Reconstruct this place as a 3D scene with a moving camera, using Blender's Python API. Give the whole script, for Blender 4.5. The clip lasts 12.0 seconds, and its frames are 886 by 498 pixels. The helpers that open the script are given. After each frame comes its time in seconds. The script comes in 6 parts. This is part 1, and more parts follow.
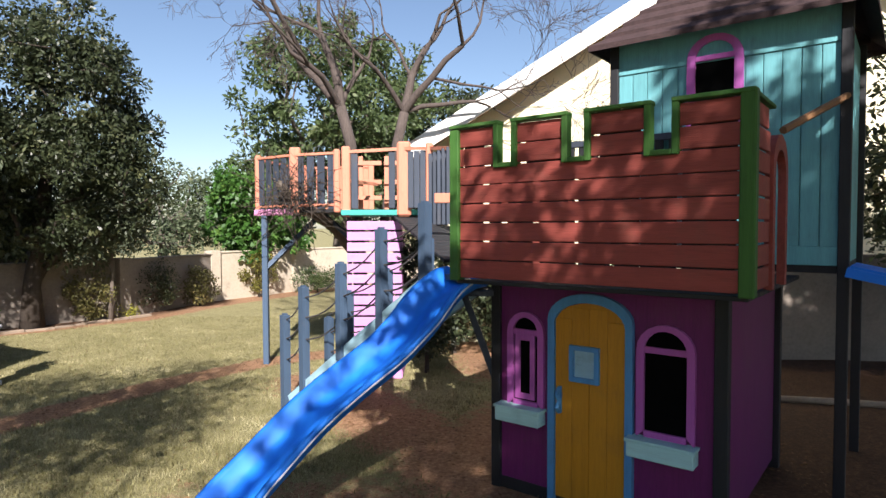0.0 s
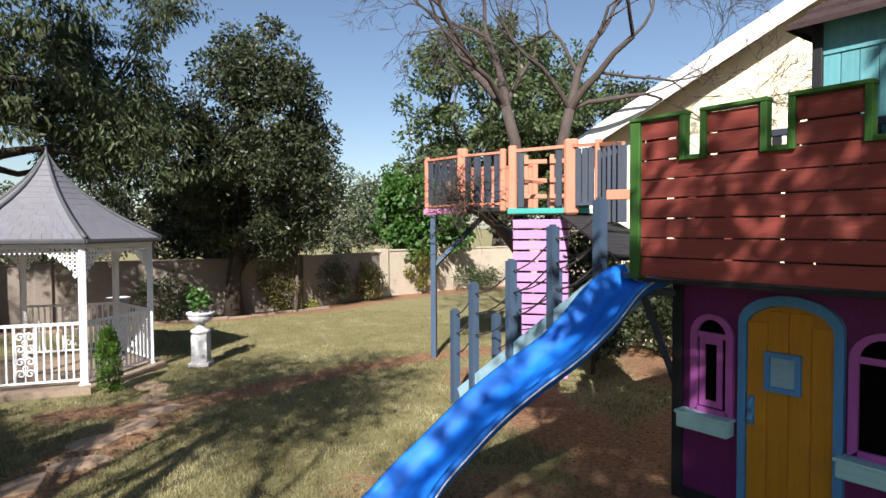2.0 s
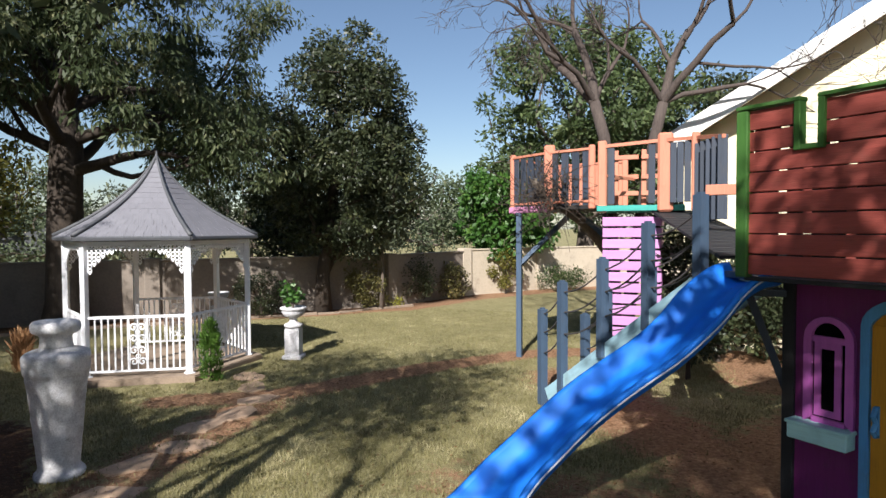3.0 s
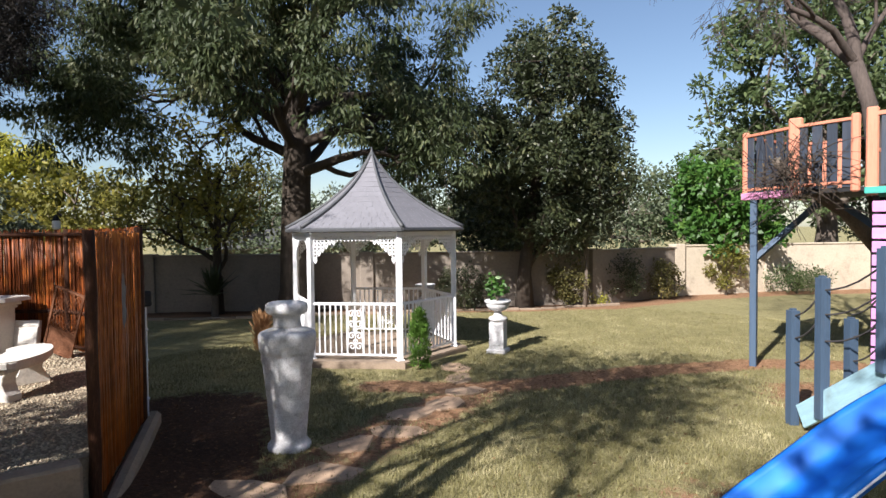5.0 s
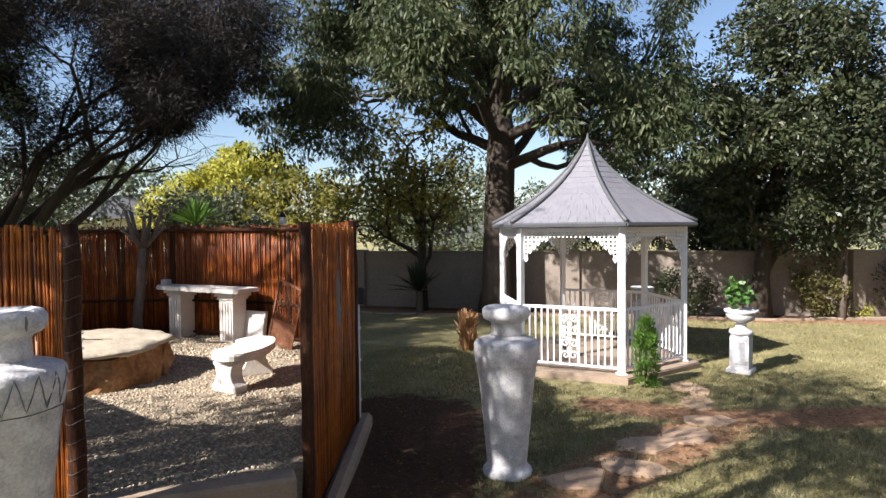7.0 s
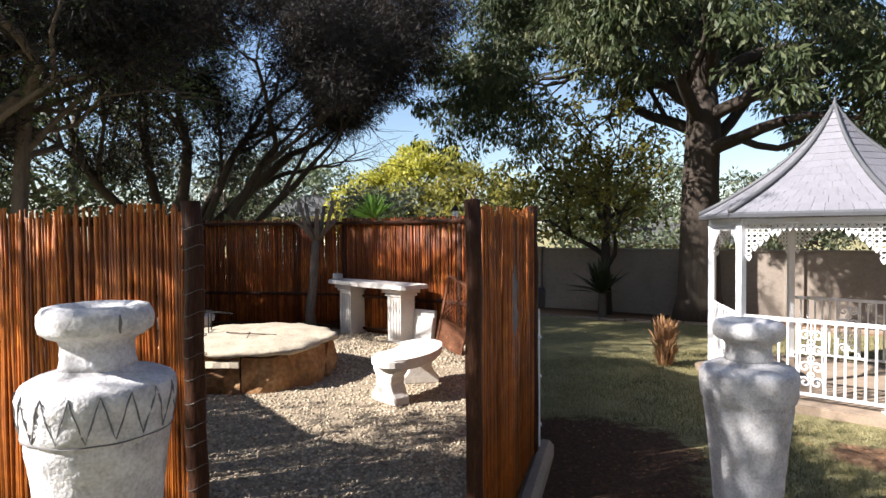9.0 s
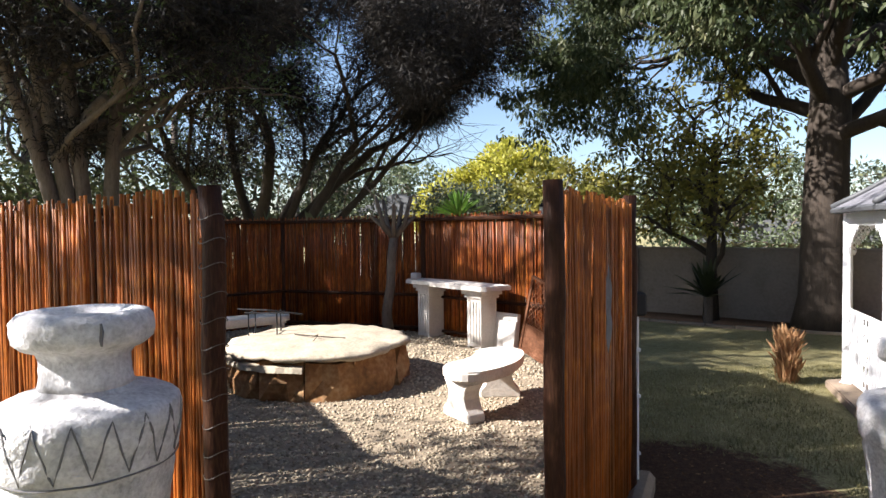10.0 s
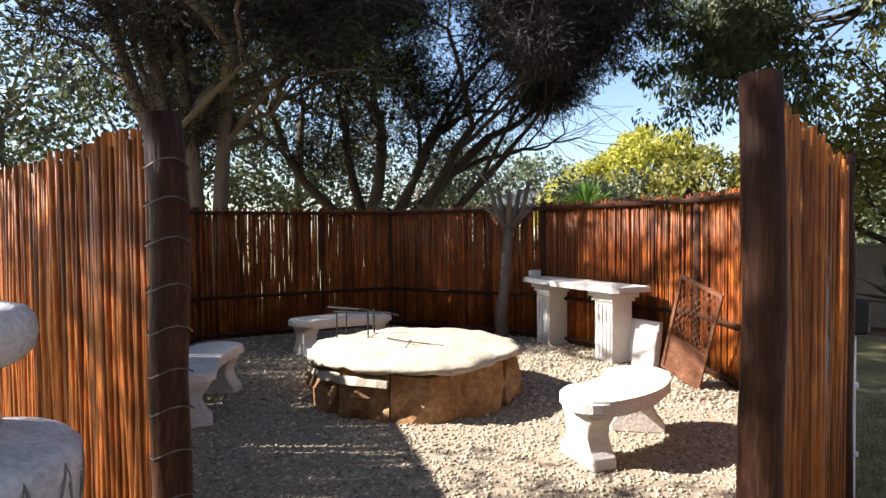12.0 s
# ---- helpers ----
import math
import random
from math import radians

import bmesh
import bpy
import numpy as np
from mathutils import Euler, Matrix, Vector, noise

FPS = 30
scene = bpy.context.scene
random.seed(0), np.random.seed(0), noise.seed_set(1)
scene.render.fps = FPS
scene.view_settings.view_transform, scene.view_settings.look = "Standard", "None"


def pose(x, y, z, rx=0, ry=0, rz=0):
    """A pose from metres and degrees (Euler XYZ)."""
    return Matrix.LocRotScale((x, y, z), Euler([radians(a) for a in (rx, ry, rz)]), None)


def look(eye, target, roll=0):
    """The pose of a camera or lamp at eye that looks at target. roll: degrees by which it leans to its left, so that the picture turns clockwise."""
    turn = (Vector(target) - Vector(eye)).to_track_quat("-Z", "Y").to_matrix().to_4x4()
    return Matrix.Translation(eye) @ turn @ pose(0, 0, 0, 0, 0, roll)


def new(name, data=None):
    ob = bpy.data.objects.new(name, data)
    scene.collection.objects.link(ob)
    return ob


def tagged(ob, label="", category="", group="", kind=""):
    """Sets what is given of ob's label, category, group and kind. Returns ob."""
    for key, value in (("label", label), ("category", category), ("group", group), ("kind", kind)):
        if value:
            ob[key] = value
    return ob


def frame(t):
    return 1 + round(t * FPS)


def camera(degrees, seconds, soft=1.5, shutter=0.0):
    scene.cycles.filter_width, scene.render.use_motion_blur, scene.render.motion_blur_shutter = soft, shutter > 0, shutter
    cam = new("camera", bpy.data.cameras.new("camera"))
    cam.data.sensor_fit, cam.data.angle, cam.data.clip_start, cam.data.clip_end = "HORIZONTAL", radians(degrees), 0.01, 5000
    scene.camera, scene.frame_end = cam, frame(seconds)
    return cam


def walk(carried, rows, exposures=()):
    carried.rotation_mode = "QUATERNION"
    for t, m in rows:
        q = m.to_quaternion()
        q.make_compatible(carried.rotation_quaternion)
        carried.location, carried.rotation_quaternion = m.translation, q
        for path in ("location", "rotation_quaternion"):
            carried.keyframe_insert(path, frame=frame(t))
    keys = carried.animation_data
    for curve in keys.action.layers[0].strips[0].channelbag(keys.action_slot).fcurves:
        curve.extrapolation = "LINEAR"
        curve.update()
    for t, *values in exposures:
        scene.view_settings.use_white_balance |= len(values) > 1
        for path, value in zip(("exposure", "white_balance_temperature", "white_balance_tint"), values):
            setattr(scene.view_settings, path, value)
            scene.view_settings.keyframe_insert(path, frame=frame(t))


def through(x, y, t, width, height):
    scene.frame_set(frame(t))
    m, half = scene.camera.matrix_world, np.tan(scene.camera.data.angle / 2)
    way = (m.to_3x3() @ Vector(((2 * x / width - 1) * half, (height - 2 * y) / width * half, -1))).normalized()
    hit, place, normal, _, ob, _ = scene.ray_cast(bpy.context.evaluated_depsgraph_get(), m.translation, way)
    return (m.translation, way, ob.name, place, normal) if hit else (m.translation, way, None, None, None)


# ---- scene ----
cam = camera(72.6, 12.0)
METRES, EYE, TILT, LEAN, TURN = 4.4, 1.815, 0.0, 0.0, 0.0
ROWS = [
    (0.0, 0.0, 0.0, 0.0, -0.01, -2.06, 0.19),
    (0.5, -0.0068, -0.0046, -0.0012, 3.77, -2.04, 0.25),
    (1.0, -0.0149, -0.0095, -0.0032, 7.45, -1.98, 0.23),
    (1.5, -0.025, -0.0117, -0.0039, 11.0, -1.98, 0.25),
    (2.0, -0.0365, -0.014, -0.0064, 14.57, -1.96, 0.3),
    (2.5, -0.0473, -0.0167, -0.0089, 18.37, -1.93, 0.3),
    (4.5, -0.1014, 0.0371, -0.0369, 35.45, -1.84, 0.48),
    (5.0, -0.1377, 0.0526, -0.0418, 40.68, -1.85, 0.61),
    (5.5, -0.1842, 0.0697, -0.0428, 45.26, -1.84, 0.57),
    (6.0, -0.2324, 0.089, -0.0441, 49.53, -1.85, 0.54),
    (6.5, -0.2781, 0.1106, -0.0455, 54.1, -1.86, 0.55),
    (7.0, -0.3314, 0.1278, -0.0489, 58.76, -1.87, 0.57),
    (7.5, -0.3817, 0.1456, -0.0518, 63.59, -1.86, 0.53),
    (9.5, -0.6214, 0.238, -0.0746, 79.19, -1.79, 0.56),
    (10.0, -0.6864, 0.262, -0.0784, 83.73, -1.77, 0.65),
    (10.5, -0.7543, 0.268, -0.086, 87.96, -1.73, 0.67),
    (11.0, -0.815, 0.2771, -0.0916, 90.86, -1.72, 0.68),
    (11.5, -0.8744, 0.2946, -0.0963, 93.26, -1.7, 0.66),
    (12.0, -0.9173, 0.3023, -0.1024, 95.86, -1.68, 0.65),
]
walk(cam, [(t, pose(0, 0, EYE, TILT, LEAN, TURN) @ pose(METRES * x, METRES * y, METRES * z, 90 + pitch, roll, yaw)) for t, x, y, z, yaw, pitch, roll in ROWS],
     exposures=[(0.0, 1.27, 6500, 14), (1.5, 1.15, 6500, 13), (2.5, 0.9, 6400, 11), (4.5, 1.08, 6450, 12), (7.0, 1.47, 6500, 14), (9.5, 1.68, 6500, 13), (12.0, 1.98, 6550, 13)])

# ---- light ----
SUN_TILT = 37.0
world = bpy.data.worlds.new("sky")
scene.world = world
world.use_nodes = True
wn = world.node_tree.nodes
sky = wn.new("ShaderNodeTexSky")
sky.sky_type = "NISHITA"
sky.sun_disc = False
sky.sun_elevation = radians(SUN_TILT)
sky.sun_rotation = radians(175)
sky.air_density, sky.dust_density, sky.ozone_density = 1.0, 0.65, 1.9
world.node_tree.links.new(sky.outputs[0], wn["Background"].inputs[0])
wn["Background"].inputs[1].default_value = 0.064
lamp = bpy.data.lights.new("sun", "SUN")
lamp.energy, lamp.angle, lamp.color = 5.0, radians(0.6), (1.0, 0.965, 0.915)
sun = new("sun", lamp)
sun.matrix_world = look((0, 0, 0), (-0.065, math.cos(radians(SUN_TILT)), -math.sin(radians(SUN_TILT))))


# ---- materials ----
def material(name, color, rough=0.7, metal=0.0, vary=0.25, scale=6.0, stretch=(1, 1, 1), bump=0.3, fine=40.0, tint=None, spread=0.0, island=False, spec=0.4, dirt=0.0, tex="Object"):
    m = bpy.data.materials.new(name)
    m.use_nodes = True
    n, l = m.node_tree.nodes, m.node_tree.links
    b = n["Principled BSDF"]
    b.inputs["Roughness"].default_value, b.inputs["Metallic"].default_value = rough, metal
    b.inputs["Specular IOR Level"].default_value = spec
    co = n.new("ShaderNodeTexCoord")
    mp = n.new("ShaderNodeMapping")
    mp.inputs["Scale"].default_value = stretch
    l.new(co.outputs[tex], mp.inputs[0])
    a = n.new("ShaderNodeTexNoise")
    a.inputs["Scale"].default_value, a.inputs["Detail"].default_value, a.inputs["Roughness"].default_value = scale, 5, 0.6
    f = n.new("ShaderNodeTexNoise")
    f.inputs["Scale"].default_value, f.inputs["Detail"].default_value = fine, 4
    l.new(mp.outputs[0], a.inputs[0])
    l.new(mp.outputs[0], f.inputs[0])
    dark = [c * (1 - vary) for c in color]
    light = [min(1, c * (1 + vary * 0.7)) for c in color] if tint is None else tint
    r = n.new("ShaderNodeValToRGB")
    r.color_ramp.elements[0].position, r.color_ramp.elements[1].position = 0.3, 0.72
    r.color_ramp.elements[0].color, r.color_ramp.elements[1].color = (*dark, 1), (*light, 1)
    mid = r.color_ramp.elements.new(0.5)
    mid.color = (*color, 1)
    mixf = n.new("ShaderNodeMath")
    mixf.operation = "MULTIPLY_ADD"
    mixf.inputs[1].default_value = 0.45
    l.new(f.outputs[0], mixf.inputs[0])
    half = n.new("ShaderNodeMath")
    half.operation = "MULTIPLY"
    half.inputs[1].default_value = 0.55
    l.new(a.outputs[0], half.inputs[0])
    l.new(half.outputs[0], mixf.inputs[2])
    l.new(mixf.outputs[0], r.inputs[0])
    out = r.outputs[0]
    if dirt > 0:
        dn = n.new("ShaderNodeTexNoise")
        dn.inputs["Scale"].default_value, dn.inputs["Detail"].default_value, dn.inputs["Roughness"].default_value = 3.1, 8, 0.7
        l.new(co.outputs[tex], dn.inputs[0])
        dr = n.new("ShaderNodeMapRange")
        dr.inputs[1].default_value, dr.inputs[2].default_value, dr.inputs[3].default_value, dr.inputs[4].default_value = 0.52, 0.72, 0.0, dirt
        l.new(dn.outputs[0], dr.inputs[0])
        dm = n.new("ShaderNodeMixRGB")
        dm.inputs[2].default_value = (0.10, 0.075, 0.05, 1)
        l.new(dr.outputs[0], dm.inputs[0])
        l.new(out, dm.inputs[1])
        out = dm.outputs[0]
    if spread > 0:
        if island:
            g = n.new("ShaderNodeNewGeometry")
            rnd = g.outputs["Random Per Island"]
        else:
            g = n.new("ShaderNodeObjectInfo")
            rnd = g.outputs["Random"]
        v = n.new("ShaderNodeMapRange")
        v.inputs[3].default_value, v.inputs[4].default_value = 1 - spread, 1 + spread
        l.new(rnd, v.inputs[0])
        hsv = n.new("ShaderNodeHueSaturation")
        l.new(v.outputs[0], hsv.inputs["Value"])
        l.new(out, hsv.inputs["Color"])
        out = hsv.outputs[0]
    l.new(out, b.inputs["Base Color"])
    if bump > 0:
        bp = n.new("ShaderNodeBump")
        bp.inputs["Strength"].default_value, bp.inputs["Distance"].default_value = bump, 0.01
        l.new(mixf.outputs[0], bp.inputs["Height"])
        l.new(bp.outputs[0], b.inputs["Normal"])
    return m


def leafy(name, color, other, through=0.3, rough=0.55, spread=0.45):
    """Leaves: colour varied leaf by leaf, some light passing through."""
    m = bpy.data.materials.new(name)
    m.use_nodes = True
    n, l = m.node_tree.nodes, m.node_tree.links
    b = n["Principled BSDF"]
    b.inputs["Roughness"].default_value = rough
    b.inputs["Specular IOR Level"].default_value = 0.35
    g = n.new("ShaderNodeNewGeometry")
    r = n.new("ShaderNodeValToRGB")
    r.color_ramp.elements[0].color = (*[c * (1 - spread) for c in color], 1)
    r.color_ramp.elements[1].color = (*other, 1)
    r.color_ramp.elements.new(0.6).color = (*color, 1)
    co = n.new("ShaderNodeTexCoord")
    clump = n.new("ShaderNodeTexNoise")
    clump.inputs["Scale"].default_value, clump.inputs["Detail"].default_value = 1.7, 2
    l.new(co.outputs["Object"], clump.inputs[0])
    wide = n.new("ShaderNodeMapRange")
    wide.inputs[1].default_value, wide.inputs[2].default_value, wide.inputs[3].default_value, wide.inputs[4].default_value = 0.32, 0.68, 0.0, 0.62
    l.new(clump.outputs[0], wide.inputs[0])
    both = n.new("ShaderNodeMath")
    both.operation = "MULTIPLY_ADD"
    both.inputs[1].default_value = 0.38
    l.new(g.outputs["Random Per Island"], both.inputs[0])
    l.new(wide.outputs[0], both.inputs[2])
    l.new(both.outputs[0], r.inputs[0])
    l.new(r.outputs[0], b.inputs["Base Color"])
    t = n.new("ShaderNodeBsdfTranslucent")
    l.new(r.outputs[0], t.inputs[0])
    mx = n.new("ShaderNodeMixShader")
    mx.inputs[0].default_value = through
    l.new(b.outputs[0], mx.inputs[1])
    l.new(t.outputs[0], mx.inputs[2])
    l.new(mx.outputs[0], n["Material Output"].inputs[0])
    return m


GRAIN_X = (0.25, 4, 4)
GRAIN_Z = (4, 4, 0.25)
M_RED = material("brick_red_paint", (0.25, 0.05, 0.037), 0.78, vary=0.3, stretch=GRAIN_X, spread=0.1, bump=0.5, dirt=0.3)
M_GREEN = material("green_paint", (0.036, 0.11, 0.017), 0.75, vary=0.3, stretch=GRAIN_Z, spread=0.08, dirt=0.4)
M_PURPLE = material("purple_paint", (0.14, 0.014, 0.105), 0.6, vary=0.25, stretch=GRAIN_Z, dirt=0.25)
M_PINK = material("orchid_paint", (0.42, 0.1, 0.38), 0.6, vary=0.15, stretch=GRAIN_Z, dirt=0.15)
M_YELLOW = material("ochre_paint", (0.5, 0.22, 0.012), 0.55, vary=0.2, stretch=GRAIN_Z, spread=0.07, dirt=0.2)
M_BLUE = material("sky_blue_paint", (0.08, 0.27, 0.52), 0.55, vary=0.2, stretch=GRAIN_Z, dirt=0.2)
M_MINT = material("mint_paint", (0.4, 0.66, 0.66), 0.6, vary=0.15, stretch=GRAIN_X, dirt=0.2)
M_TEALWALL = material("turquoise_paint", (0.12, 0.34, 0.37), 0.65, vary=0.25, stretch=GRAIN_Z, spread=0.08, dirt=0.3)
M_TEAL = material("teal_paint", (0.04, 0.32, 0.27), 0.6, vary=0.2, stretch=GRAIN_X)
M_LILAC = material("lilac_paint", (0.5, 0.23, 0.47), 0.65, vary=0.15, stretch=GRAIN_X, spread=0.08, dirt=0.2)
M_ORANGE = material("salmon_paint", (0.52, 0.2, 0.125), 0.65, vary=0.2, stretch=GRAIN_Z, spread=0.08, dirt=0.25)
M_NAVY = material("slate_blue_paint", (0.047, 0.078, 0.125), 0.65, vary=0.25, stretch=GRAIN_Z, spread=0.1, dirt=0.2)
M_SLAT = material("dark_slate_paint", (0.032, 0.042, 0.062), 0.65, vary=0.3, stretch=GRAIN_Z, spread=0.15, dirt=0.2)
M_FASCIA = material("rose_paint", (0.6, 0.25, 0.42), 0.6, vary=0.2, stretch=GRAIN_X)
M_PATCH = material("weathered_grey_board", (0.15, 0.15, 0.155), 0.9, vary=0.5, scale=9, bump=0.6)
M_STEP = material("pale_blue_paint", (0.3, 0.48, 0.56), 0.65, vary=0.2, stretch=GRAIN_X, dirt=0.35)
M_BLACK = material("black_stained_wood", (0.016, 0.016, 0.018), 0.7, vary=0.3, stretch=GRAIN_Z)
M_DARK = material("interior_shade", (0.004, 0.004, 0.004), 1.0, spec=0.0, bump=0.0)
M_ROPE = material("weathered_rope", (0.05, 0.045, 0.045), 0.9, fine=200)
M_SLIDE = material("blue_plastic", (0.012, 0.17, 0.68), 0.55, vary=0.14, scale=2.0, bump=0.0, spec=0.22, fine=12)
M_SLIDEEDGE = material("worn_plastic_edge", (0.45, 0.5, 0.56), 0.5, vary=0.2)
M_SHINGLE = material("dark_thatch_tile", (0.045, 0.025, 0.025), 0.85, vary=0.45, scale=10, bump=0.8)
M_WHITE = material("white_painted_metal", (0.78, 0.78, 0.8), 0.45, vary=0.06, bump=0.08, dirt=0.08)
M_SLATE = material("grey_roof_slate", (0.165, 0.163, 0.182), 0.7, vary=0.14, scale=9, bump=0.4, spread=0.045)
M_RIDGE = material("dark_ridge_metal", (0.075, 0.078, 0.085), 0.55, vary=0.2)
M_CONC = material("whitewashed_concrete", (0.54, 0.53, 0.54), 0.88, vary=0.42, scale=11, bump=1.0, fine=75, dirt=0.6, tint=(0.76, 0.75, 0.75))
M_BENCH = material("cast_stone", (0.62, 0.58, 0.53), 0.85, vary=0.25, scale=6, bump=0.6, fine=60, dirt=0.3)
M_SLABRED = material("sandstone_flag", (0.36, 0.25, 0.17), 0.9, vary=0.3, scale=5, bump=0.6, spread=0.15, dirt=0.35)
M_PLINTH = material("gazebo_slab", (0.27, 0.205, 0.15), 0.9, vary=0.3, scale=4, bump=0.5, dirt=0.3)
M_REED = material("varnished_reed", (0.25, 0.068, 0.01), 0.48, vary=0.6, scale=7, stretch=(1, 1, 0.5), spread=0.5, bump=0.6, tint=(0.58, 0.2, 0.028), fine=40, spec=0.25)
# back panels: the same reed, colour lowered for the canopy's shade
M_REEDS = material("shaded_varnished_reeds", (0.18, 0.043, 0.008), 0.48, vary=0.55, scale=5, stretch=(1, 1, 0.35), spread=0.6, island=True, bump=0.3, tint=(0.43, 0.14, 0.02), fine=30, spec=0.25)
M_POLE = material("creosoted_pole", (0.038, 0.0145, 0.008), 0.6, vary=0.55, stretch=(3, 3, 0.5), bump=0.7, tint=(0.105, 0.047, 0.024), dirt=0.15, spec=0.15)
M_WIRE = material("dull_wire", (0.12, 0.11, 0.1), 0.5, metal=0.8)
M_RUST = material("rusty_steel", (0.17, 0.07, 0.035), 0.75, metal=0.2, vary=0.5, scale=8, bump=0.4, tint=(0.3, 0.14, 0.08))
# one wall plaster twice: tree shade in the first colour, sunlight in the second
M_SHADEWALL = material("shaded_wall_plaster", (0.225, 0.188, 0.155), 0.92, vary=0.28, scale=0.7, bump=0.4, fine=18, dirt=0.3)
M_SUNWALL = material("sunlit_wall_plaster", (0.47, 0.4, 0.31), 0.92, vary=0.2, scale=0.9, bump=0.4, fine=18, dirt=0.3)
M_HOUSE = material("cream_house_plaster", (0.8, 0.72, 0.5), 0.9, vary=0.06, scale=0.6, bump=0.15, fine=25)
M_BARGE = material("white_bargeboard", (0.78, 0.76, 0.72), 0.6, vary=0.08)
M_TIMBER = material("brown_soffit_board", (0.22, 0.11, 0.05), 0.7, vary=0.3)
M_ROOFTILE = material("brown_roof_tile", (0.2, 0.12, 0.09), 0.85, vary=0.3)
M_BARK = material("grey_bark", (0.115, 0.092, 0.074), 0.95, vary=0.5, stretch=(3, 3, 0.7), bump=1.0, fine=26)
M_WINTERBARK = material("weathered_winter_bark", (0.075, 0.058, 0.05), 0.95, vary=0.5, stretch=(3, 3, 0.7), bump=1.0, fine=26)
M_DARKBARK = material("dark_bark", (0.045, 0.034, 0.026), 0.95, vary=0.5, stretch=(3, 3, 0.6), bump=1.0, fine=22)
M_PEBBLE = material("gravel_pebble", (0.36, 0.3, 0.215), 0.9, vary=0.25, spread=0.45, island=True, scale=14, bump=0.2)
M_GRAVEL = material("gravel_bed", (0.25, 0.2, 0.14), 0.95, vary=0.45, scale=30, bump=1.0, fine=85)
M_ROCK = material("ochre_sandstone", (0.25, 0.125, 0.05), 0.92, vary=0.55, scale=4, bump=1.0, fine=26, tint=(0.42, 0.28, 0.15), dirt=0.4)
M_PITTOP = material("cement_lid", (0.38, 0.325, 0.245), 0.92, vary=0.35, scale=5, bump=0.9, fine=40, dirt=0.45)
L_JAC = leafy("feathery_leaf", (0.062, 0.084, 0.034), (0.2, 0.2, 0.1), 0.36)
L_DARK = leafy("dense_dark_leaf", (0.045, 0.058, 0.027), (0.13, 0.135, 0.06), 0.24, 0.42)
L_GREY = leafy("grey_green_leaf", (0.078, 0.094, 0.056), (0.19, 0.2, 0.1), 0.25)
L_BRIGHT = leafy("bright_green_leaf", (0.055, 0.14, 0.025), (0.16, 0.26, 0.06), 0.3, 0.45)
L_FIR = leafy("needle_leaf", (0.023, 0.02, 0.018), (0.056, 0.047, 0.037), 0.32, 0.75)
L_OAK = leafy("olive_leaf", (0.075, 0.11, 0.04), (0.17, 0.2, 0.085), 0.28)
L_AUTUMN = leafy("turning_leaf", (0.21, 0.2, 0.045), (0.52, 0.42, 0.09), 0.5)
L_SOFT = leafy("soft_green_leaf", (0.09, 0.11, 0.05), (0.23, 0.23, 0.115), 0.4)
L_YELLOW = leafy("golden_leaf", (0.38, 0.37, 0.05), (0.66, 0.56, 0.11), 0.42)
L_FAR = leafy("hazy_leaf", (0.1, 0.13, 0.07), (0.2, 0.2, 0.12), 0.25)
L_TWIG = leafy("dry_twig_leaf", (0.13, 0.1, 0.06), (0.3, 0.22, 0.13), 0.3)
L_SHRUB = leafy("shrub_leaf", (0.13, 0.12, 0.04), (0.32, 0.25, 0.09), 0.3)
L_CONE = leafy("cypress_leaf", (0.1, 0.2, 0.03), (0.25, 0.37, 0.08), 0.35)
L_RUSSET = leafy("russet_blade", (0.42, 0.23, 0.11), (0.66, 0.44, 0.24), 0.35, 0.7)
L_GRASS = leafy("lawn_blade", (0.22, 0.2, 0.085), (0.5, 0.445, 0.26), 0.25, 0.6)
L_LITTER = leafy("fallen_leaf", (0.16, 0.08, 0.035), (0.34, 0.2, 0.09), 0.2, 0.7)


# ---- building blocks ----
def mesh_of(bm, name, mat, smooth=None):
    me = bpy.data.meshes.new(name)
    bm.normal_update()
    bm.to_mesh(me)
    bm.free()
    if mat:
        me.materials.append(mat)
    if smooth is not None:
        for p in me.polygons:
            p.use_smooth = smooth
    return me


def thing(name, m, label, category, group="", kind=""):
    ob = new(name)
    ob.empty_display_size = 0.2
    ob.matrix_basis = m
    return tagged(ob, label, category, group, kind)


def part(name, bm, mat, parent, label="", smooth=None, m=None, kind=""):
    ob = new(name, bm if isinstance(bm, bpy.types.Mesh) else mesh_of(bm, name, mat, smooth))
    ob.parent = parent
    if m is not None:
        ob.matrix_basis = m
    return tagged(ob, label=label, kind=kind)


def solo(name, bm, mat, m, label, category, group="", kind="", smooth=None):
    ob = new(name, bm if isinstance(bm, bpy.types.Mesh) else mesh_of(bm, name, mat, smooth))
    ob.matrix_basis = m
    return tagged(ob, label, category, group, kind)


def box(x0, x1, y0, y1, z0, z1, bevel=0.006, bm=None, m=None):
    b = bm or bmesh.new()
    vs = [b.verts.new((x, y, z)) for x in (x0, x1) for y in (y0, y1) for z in (z0, z1)]
    fs = [b.faces.new([vs[i] for i in q]) for q in ((0, 1, 3, 2), (4, 6, 7, 5), (0, 4, 5, 1), (2, 3, 7, 6), (0, 2, 6, 4), (1, 5, 7, 3))]
    if bevel > 0 and bm is None:
        bmesh.ops.bevel(b, geom=b.edges[:], offset=bevel, segments=1, affect="EDGES")
    if m is not None:
        bmesh.ops.transform(b, matrix=m, verts=vs if bm else b.verts[:])
    return b


